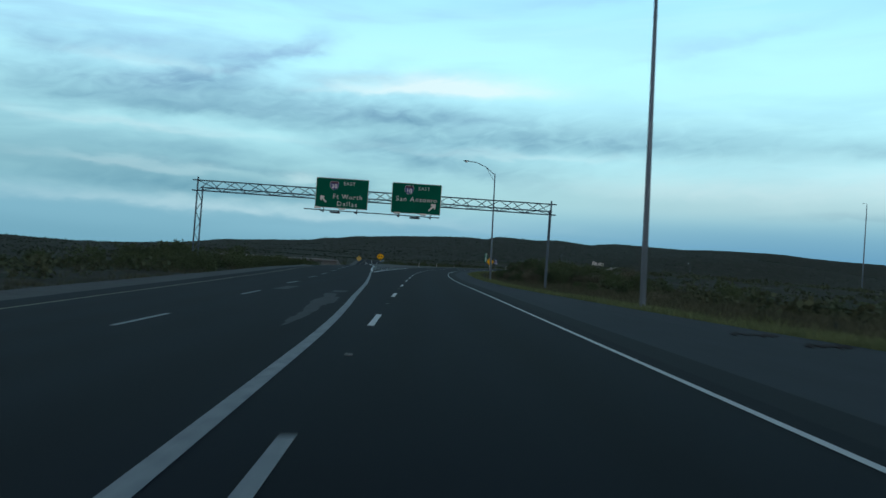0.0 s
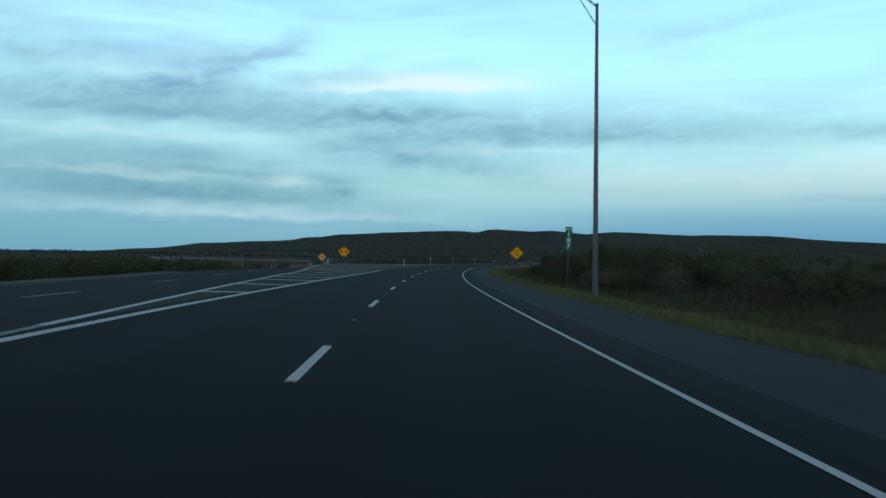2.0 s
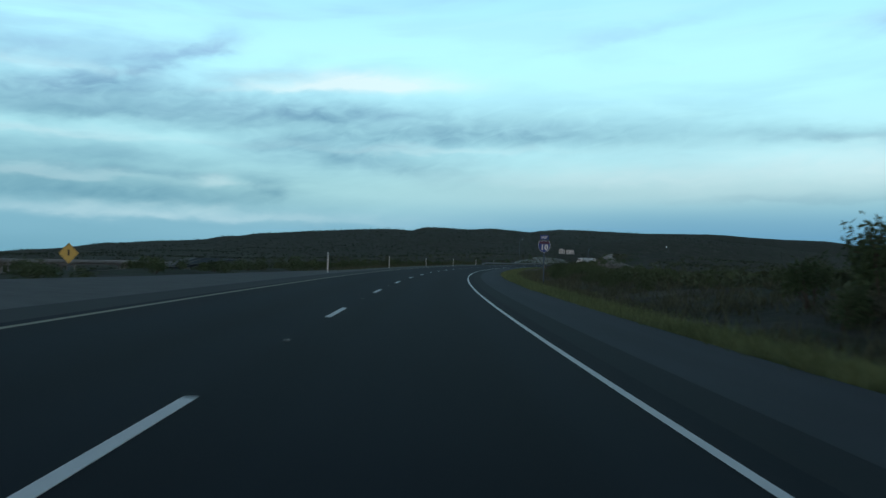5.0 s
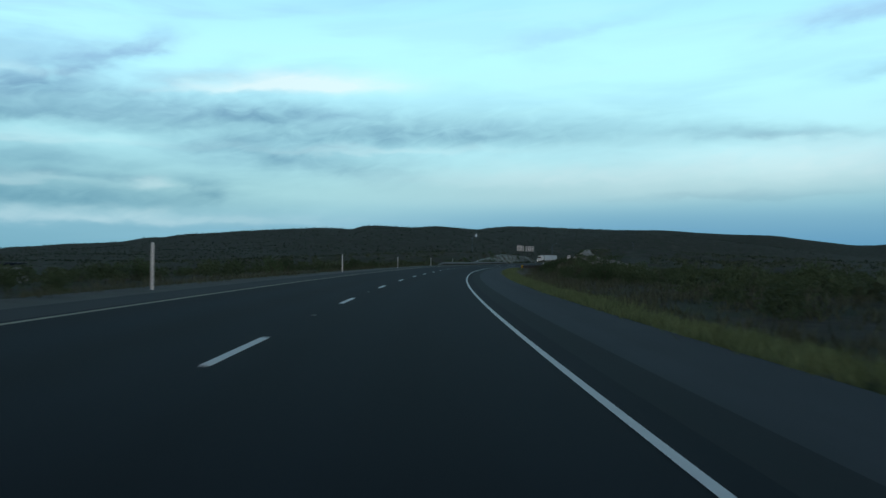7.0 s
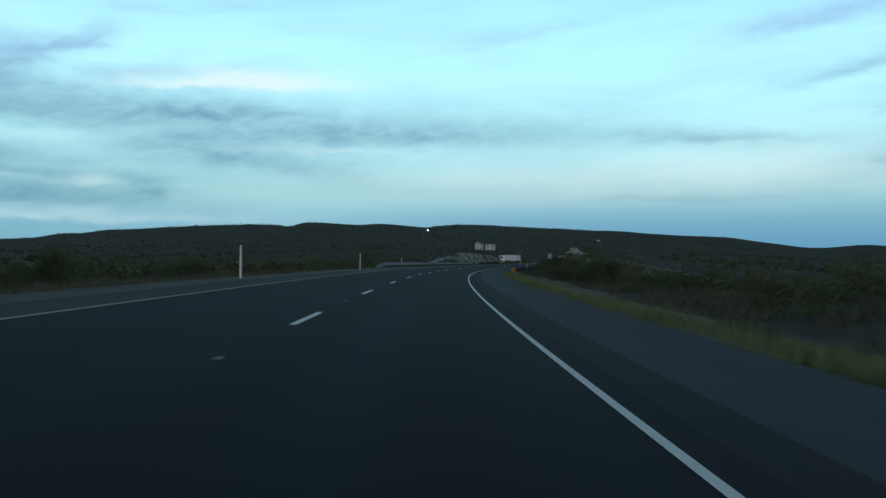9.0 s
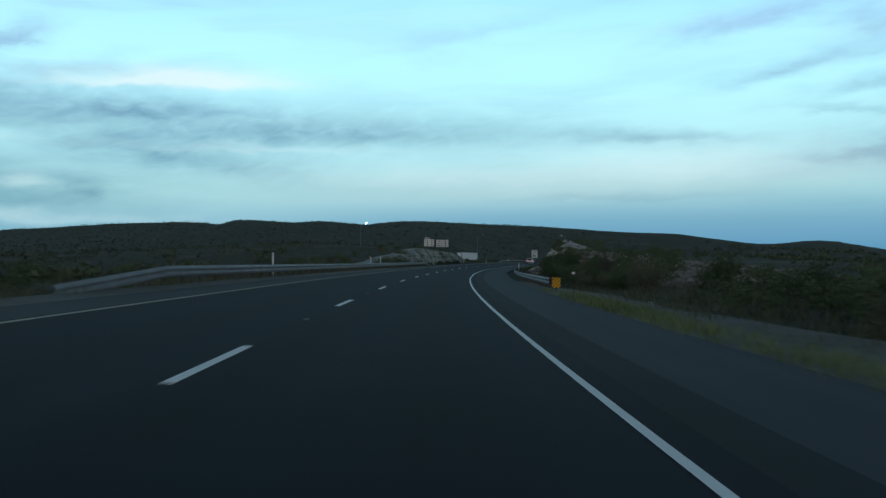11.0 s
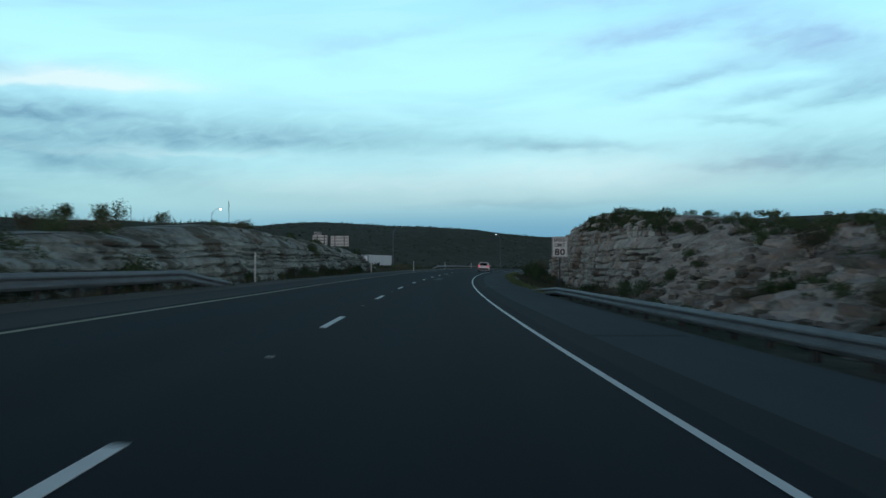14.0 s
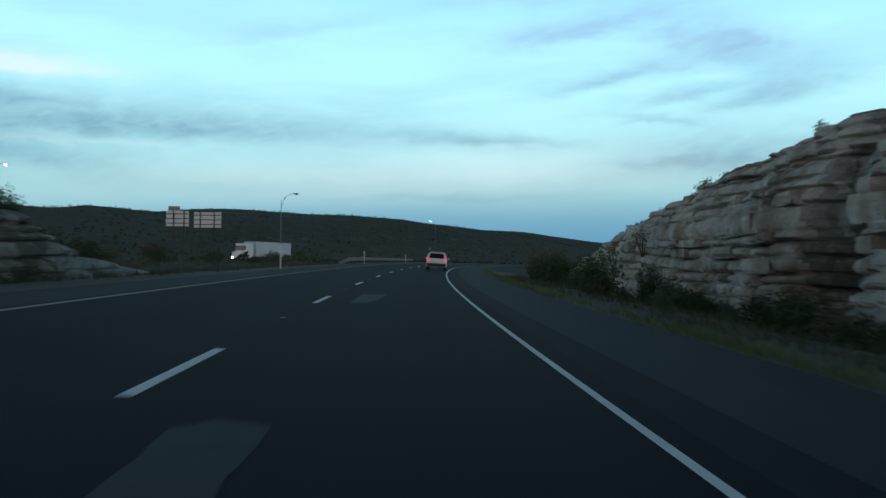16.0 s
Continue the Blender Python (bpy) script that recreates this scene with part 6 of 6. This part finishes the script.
    for s, l, top in ((553.6, -13.0, 3.95), (541.0, -13.0, 3.8), (532.3, -13.2, 3.85), (518.5, -14.0, 3.5), (502.4, -14.0, 3.3), (497.5, -13.0, 2.75), (509.0, -14.5, 3.2)):
        bush(s, l, max(0.6, top - ground_at(s, l).z), rnd, 1.0, label="small dark bush on the crest of the median rock cut", group="bushes on the rock cut")
    # left
    scatter(24, 93, 106, -37, -26, 2.7, 3.9)
    scatter(50, 110, 215, -58, -33, 0.9, 1.6)
    scatter(70, 215, 330, -95, -48, 0.8, 1.6)
    scatter(20, 60, 95, -48, -30, 1.2, 2.0)
    for _ in range(150):
        s = rnd.uniform(62, 205)
        l = gore(s) - rnd.uniform(11.5, 20)
        top = float(np.interp(s, [60, 150, 170, 205], [0.9, 0.9, 0.4, -0.6])) - ground_at(s, l).z
        far_bush(s, l, max(0.9, min(3.2, top + rnd.uniform(-0.7, 0.35))), rnd, 1.0)
    for _ in range(40):
        s = rnd.uniform(195, 320)
        far_bush(s, rnd.uniform(max(gore(s) + 3, -34), -13.5), rnd.uniform(0.7, 1.3), rnd, 1.0)
    for s, l, z in ((61, 9.6, 1.1), (66, 12.5, 1.3), (57, 13.5, 1.2), (72, 11.5, 1.2)):
        bush(s, l, z, rnd, 1.0)
    scatter(8, 84, 124, -30, -21.5, 1.2, 2.0, label="tall bushy mesquite tree beside the branching road")
    scatter(16, 40, 84, -60, -30, 1.6, 3.0)
    scatter(14, 200, 300, -34, -15, 0.8, 1.5)
    scatter(22, 290, 400, -34, -13, 0.9, 1.8)
    scatter(18, 395, 490, -30, -12.5, 0.9, 1.8)
    scatter(9, 512, 560, -11.2, -10.4, 0.5, 0.9)
    scatter(30, 482, 504, -13.5, -10.6, 0.8, 1.5)
    scatter(20, 486, 565, -20, -12.8, 0.6, 1.3, group="bushes on the rock cut")
    scatter(10, 562, 612, -20, -12.5, 0.9, 1.7)
    scatter(10, 600, 680, -32, -14, 0.9, 1.6)


plant_bushes()
join_far_bushes()


def blades(name, mat, spots, h0, h1, per, wide, seed, label, category):
    """Many small blades in one mesh; spots: plan positions, with heights or on the ground."""
    rnd = np.random.RandomState(seed)
    P = np.asarray(spots, float)
    z = P[:, 2] if P.shape[1] == 3 else land(P[:, 0], P[:, 1])
    verts, n = [], len(P)
    for _ in range(per):
        a = rnd.uniform(0, 6.283, n)
        h = rnd.uniform(h0, h1, n)
        o = rnd.normal(0, wide, (n, 2))
        dx, dy = np.cos(a) * h * 0.08, np.sin(a) * h * 0.08
        lean = rnd.normal(0, 0.45, (n, 2)) * h[:, None]
        x, y = P[:, 0] + o[:, 0], P[:, 1] + o[:, 1]
        verts.append(np.stack([np.stack([x - dx, y - dy, z - 0.04], 1), np.stack([x + dx, y + dy, z - 0.04], 1), np.stack([x + lean[:, 0], y + lean[:, 1], z + h], 1)], 1))
    V = np.concatenate(verts).reshape(-1, 3)
    me = bpy.data.meshes.new(name)
    nf = len(V) // 3
    me.vertices.add(len(V))
    me.vertices.foreach_set("co", V.ravel())
    me.loops.add(len(V))
    me.loops.foreach_set("vertex_index", np.arange(len(V)))
    me.polygons.add(nf)
    me.polygons.foreach_set("loop_start", np.arange(nf) * 3)
    me.update()
    me.validate()
    me.materials.append(MATS[mat])
    return tagged(new(name, me), label, category, kind="stuff")


def along(n, s0, s1, fl0, fl1, seed, skew=1.0, thin=False):
    rnd = np.random.RandomState(seed)
    s = rnd.uniform(s0, s1, n)
    f = rnd.uniform(0, 1, n) ** skew
    l = fl0(s) + (fl1(s) - fl0(s)) * f
    if thin:
        keep = (s < 413) | ((s > 521) & (l < lerp(SHOULDER, s) + 0.8))
        s, l = s[keep], l[keep]
    x, y, a = np.interp(s, AS, AX), np.interp(s, AS, AY), np.interp(s, AS, AH)
    P = np.stack([x + l * np.cos(a), y + l * np.sin(a)], 1)
    # it grows in patches
    return P[hash_noise(P[:, 0], P[:, 1], 0.22, 8.1) + rnd.normal(0, 0.35, len(P)) > -0.3]


SH = lambda s: lerp(SHOULDER, s)
blades("verge_grass", "grass", np.concatenate([along(30000, -15, 640, lambda s: SH(s) + 0.02, lambda s: SH(s) + 1.8, 1, 1.1, True), along(5000, -15, 640, lambda s: SH(s) + 0.8, lambda s: SH(s) + 4.0, 2, 1.0, True), along(11000, -15, 120, lambda s: SH(s) + 1.2, lambda s: SH(s) + 6.5, 12)]),
       0.10, 0.30, 7, 0.12, 3, "yellow-green dry grass along the shoulder", "grass")
blades("median_grass", "dry_brush", np.concatenate([along(7000, 150, 640, lambda s: -9.5 + 0 * s, lambda s: -12.5 + 0 * s, 4), along(3000, -20, 150, lambda s: lerp(GORE, s) - 9.2, lambda s: lerp(GORE, s) - 14.0, 6)]),
       0.08, 0.28, 7, 0.16, 5, "dry brown grass beside the left pavement", "grass")
blades("ditch_brush", "dry_brush", np.concatenate([along(7000, -10, 135, lambda s: SH(s) + 3.0, lambda s: SH(s) + 22.0, 32), along(1000, 520, 612, lambda s: SH(s) + 1.3, lambda s: SH(s) + 4.4, 31), along(9000, -20, 620, lambda s: SH(s) + 2.0, lambda s: SH(s) + 16.0, 8), along(4000, -20, 640, lambda s: np.where(s < 230, lerp(GORE, s) - 10, -11.0), lambda s: np.where(s < 230, lerp(GORE, s) - 50, -50.0), 9)]),
       0.18, 0.50, 12, 0.30, 7, "brown dry brush and weeds", "brush")


def scrub(name, n, r0, r1, size0, size1, quads, leaf, seed, label, mat="leaf_far"):
    """Low scrub as small ragged clumps in one mesh: within r0 to r1 of the middle of the drive, or (r0 < 0) beside the road out to r1."""
    rnd = np.random.RandomState(seed)
    if r0 < 0:
        s, l = rnd.uniform(-30, 640, n), 14.0 + (r1 - 14.0) * rnd.uniform(0, 1, n) ** 1.6
        l = np.where(rnd.uniform(0, 1, n) < 0.45, l, -l)
        hx, hy, ha = np.interp(s, AS, AX), np.interp(s, AS, AY), np.interp(s, AS, AH)
        x, y = hx + l * np.cos(ha), hy + l * np.sin(ha)
    else:
        r = np.sqrt(rnd.uniform(r0 * r0, r1 * r1, n))
        a = rnd.uniform(-2.2, 1.7, n)
        x, y = HUB[0] + r * np.sin(a), HUB[1] + r * np.cos(a)
    s, l = to_road(x, y)
    gap = np.where(s < 330, lerp(GORE, s) - 14, -14.0)
    keep = (l > 14) | (l < gap)
    keep &= (s < 425) | (s > 630) | (l > 34) | (l < -30)
    keep &= hash_noise(x, y, 0.03, 3.3) + rnd.normal(0, 0.5, n) > -0.35
    x, y = x[keep], y[keep]
    z = land(x, y)
    m = len(x)
    sz = rnd.uniform(size0, size1, m)
    V = []
    for _ in range(quads):
        d = rnd.normal(0, 1, (m, 3))
        d[:, 2] *= 0.5
        c = np.stack([x, y, z + sz * 0.35], 1) + d * (sz * 0.32)[:, None]
        u = rnd.normal(0, 1, (m, 3))
        u /= np.linalg.norm(u, axis=1)[:, None]
        w = np.cross(u, rnd.normal(0, 1, (m, 3)))
        w /= np.linalg.norm(w, axis=1)[:, None]
        u, w = u * (sz * leaf)[:, None], w * (sz * leaf * 0.65)[:, None]
        V.append(np.stack([c - u, c + w, c + u * 0.9, c - w * 1.1], 1))
    V = np.stack(V, 1).reshape(-1, 3)
    nf = len(V) // 4
    me = bpy.data.meshes.new(name)
    me.vertices.add(len(V))
    me.vertices.foreach_set("co", V.ravel())
    me.loops.add(len(V))
    me.loops.foreach_set("vertex_index", np.arange(len(V)))
    me.polygons.add(nf)
    me.polygons.foreach_set("loop_start", np.arange(nf) * 4)
    me.update()
    me.validate()
    me.materials.append(MATS[mat])
    tagged(new(name, me), label, "scrub", kind="stuff")


scrub("near_scrub", 9000, -1, 150, 0.4, 1.5, 26, 0.17, 20, "low dark green desert scrub beside the highway", "leaf_near")
scrub("plain_scrub", 12000, 100, 560, 0.6, 1.5, 8, 0.30, 21, "dark desert scrub over the plain")
scrub("ridge_scrub", 34000, 420, 1150, 0.6, 1.5, 6, 0.34, 22, "dark scrub covering the far ridge")


# ---- vehicles ----
def loft(sections, mat, name, parent, label="", smooth=True):
    """Closed skin through rings of points."""
    bm = B()
    rings = [[bm.verts.new(p) for p in sec] for sec in sections]
    for a, b in zip(rings, rings[1:]):
        n = len(a)
        for i in range(n):
            bm.faces.new((a[i], a[(i + 1) % n], b[(i + 1) % n], b[i]))
    bm.faces.new(rings[0][::-1])
    bm.faces.new(rings[-1])
    return part(name, bm, mat, parent, label, smooth)


def wheel(parent, x, y, r, w):
    b = B()
    rod(b, (x - w / 2, y, r), (x + w / 2, y, r), r, seg=20)
    bmesh.ops.bevel(b, geom=[e for e in b.edges if e.calc_length() > w * 0.2 and abs(e.verts[0].co.x - e.verts[1].co.x) < 1e-4], offset=0.03, segments=1, affect="EDGES")
    t = part("wheel", b, "rubber", parent)
    b = B()
    o = math.copysign(w / 2 + 0.004, x)
    rod(b, (x + o - math.copysign(0.03, x), y, r), (x + o, y, r), r * 0.62, r * 0.55, 16)
    part("rim", b, "steel", t)


def suv(s, l):
    m = tilt_pose(s, l, 0.0)
    root = empty("suv", m, "white hatchback SUV with lit red tail lamps in the lane", "car")

    def ring(y, zb, zt, hw, tuck):
        return [(-hw, y, zb + 0.1), (-hw, y, zb + 0.38), (-hw + 0.02, y, (zb + zt) / 2 + 0.12), (-hw + tuck, y, zt - 0.05), (-hw + tuck + 0.08, y, zt), (hw - tuck - 0.08, y, zt), (hw - tuck, y, zt - 0.05), (hw - 0.02, y, (zb + zt) / 2 + 0.12), (hw, y, zb + 0.38), (hw, y, zb + 0.1), (hw - 0.1, y, zb), (-hw + 0.1, y, zb)]

    loft([ring(-2.2, 0.42, 0.88, 0.80, 0.03), ring(-2.12, 0.32, 1.0, 0.88, 0.03), ring(-1.6, 0.26, 1.02, 0.91, 0.03), ring(0.0, 0.24, 1.02, 0.92, 0.03), ring(1.3, 0.26, 0.98, 0.91, 0.04), ring(2.0, 0.32, 0.84, 0.86, 0.08), ring(2.2, 0.42, 0.72, 0.76, 0.1)], "car_paint", "body", root)
    loft([ring(-2.0, 0.9, 1.05, 0.86, 0.05), ring(-1.72, 0.9, 1.58, 0.84, 0.16), ring(-1.3, 0.9, 1.66, 0.84, 0.18), ring(0.2, 0.9, 1.64, 0.84, 0.18), ring(0.75, 0.9, 1.38, 0.84, 0.16), ring(1.3, 0.9, 1.0, 0.84, 0.06)], "car_paint", "cabin", root)
    b = B()
    v = [b.verts.new(p) for p in ((-0.66, -2.005, 1.08), (0.66, -2.005, 1.08), (0.58, -1.765, 1.50), (-0.58, -1.765, 1.50))]
    b.faces.new(v)
    r = bmesh.ops.extrude_face_region(b, geom=b.faces[:])
    bmesh.ops.translate(b, verts=[q for q in r["geom"] if isinstance(q, bmesh.types.BMVert)], vec=(0, -0.025, 0.01))
    part("rear_window", b, "car_glass", root, "dark tinted rear window")
    for sx in (-1, 1):
        b = B()
        v = [b.verts.new(p) for p in ((sx * 0.842, -1.5, 1.08), (sx * 0.842, 0.9, 1.08), (sx * 0.71, 0.45, 1.48), (sx * 0.70, -1.3, 1.52))]
        b.faces.new(v)
        r = bmesh.ops.extrude_face_region(b, geom=b.faces[:])
        bmesh.ops.translate(b, verts=[q for q in r["geom"] if isinstance(q, bmesh.types.BMVert)], vec=(sx * 0.02, 0, 0))
        part("side_window", b, "car_glass", root)
        b = B()
        box(b, (sx * 0.77, -2.13, 0.93), (0.22, 0.16, 0.20), bevel=0.04)
        part("tail_lamp", b, "tail_light", root, "lit red tail lamp")
        b = B()
        box(b, (sx * 0.70, -0.4, 1.69), (0.05, 1.9, 0.05), bevel=0.015)
        part("roof_rail", b, "trim_black", root)
        b = B()
        box(b, (sx * 1.0, 0.62, 1.08), (0.18, 0.10, 0.14), bevel=0.03)
        part("mirror", b, "car_paint", root)
        for y in (-1.35, 1.4):
            wheel(root, sx * 0.80, y, 0.35, 0.23)
    b = B()
    box(b, (0, -2.18, 0.50), (1.66, 0.16, 0.26), bevel=0.05)
    part("bumper", b, "trim_black", root, "dark rear bumper")
    b = B()
    box(b, (0, -2.225, 0.82), (0.34, 0.02, 0.14), bevel=0.005)
    part("number_plate", b, "sign_white", root)
    b = B()
    box(b, (0, -1.80, 1.63), (1.1, 0.3, 0.05), bevel=0.02)
    part("spoiler", b, "car_paint", root)


suv(622.0, -1.1)


def semi_truck(x, y, turn):
    z = float(land(np.array([float(x)]), np.array([float(y)]))[0])
    root = empty("semi_truck", Matrix.Translation((x, y, z)) @ Matrix.Rotation(radians(turn), 4, "Z"), "white semi-trailer truck with lit headlamps, far off", "truck")
    b = B()
    box(b, (0, -4.0, 2.65), (2.6, 14.0, 2.8), bevel=0.06)
    part("trailer", b, "trailer_white", root)
    b = B()
    box(b, (0, 5.0, 2.2), (2.4, 2.6, 2.9), bevel=0.18)
    part("cab", b, "car_paint", root)
    b = B()
    box(b, (0, 7.1, 1.45), (2.0, 1.8, 1.3), bevel=0.2)
    part("bonnet", b, "car_paint", root)
    b = B()
    box(b, (0, 6.31, 2.75), (2.1, 0.04, 0.9), bevel=0.01)
    part("windscreen", b, "car_glass", root)
    b = B()
    box(b, (0, -1.5, 1.05), (1.0, 17.0, 0.3), bevel=0.03)
    part("chassis", b, "trim_black", root)
    for sx in (-1, 1):
        b = B()
        box(b, (sx * 0.75, 8.0, 1.0), (0.3, 0.1, 0.25), bevel=0.03)
        part("headlamp", b, "head_light", root, "lit headlamp")
        for yy in (-9.6, -8.3, 2.6, 3.9, 7.0):
            wheel(root, sx * 1.05, yy, 0.5, 0.35)


semi_truck(138.2, 691.3, 135)
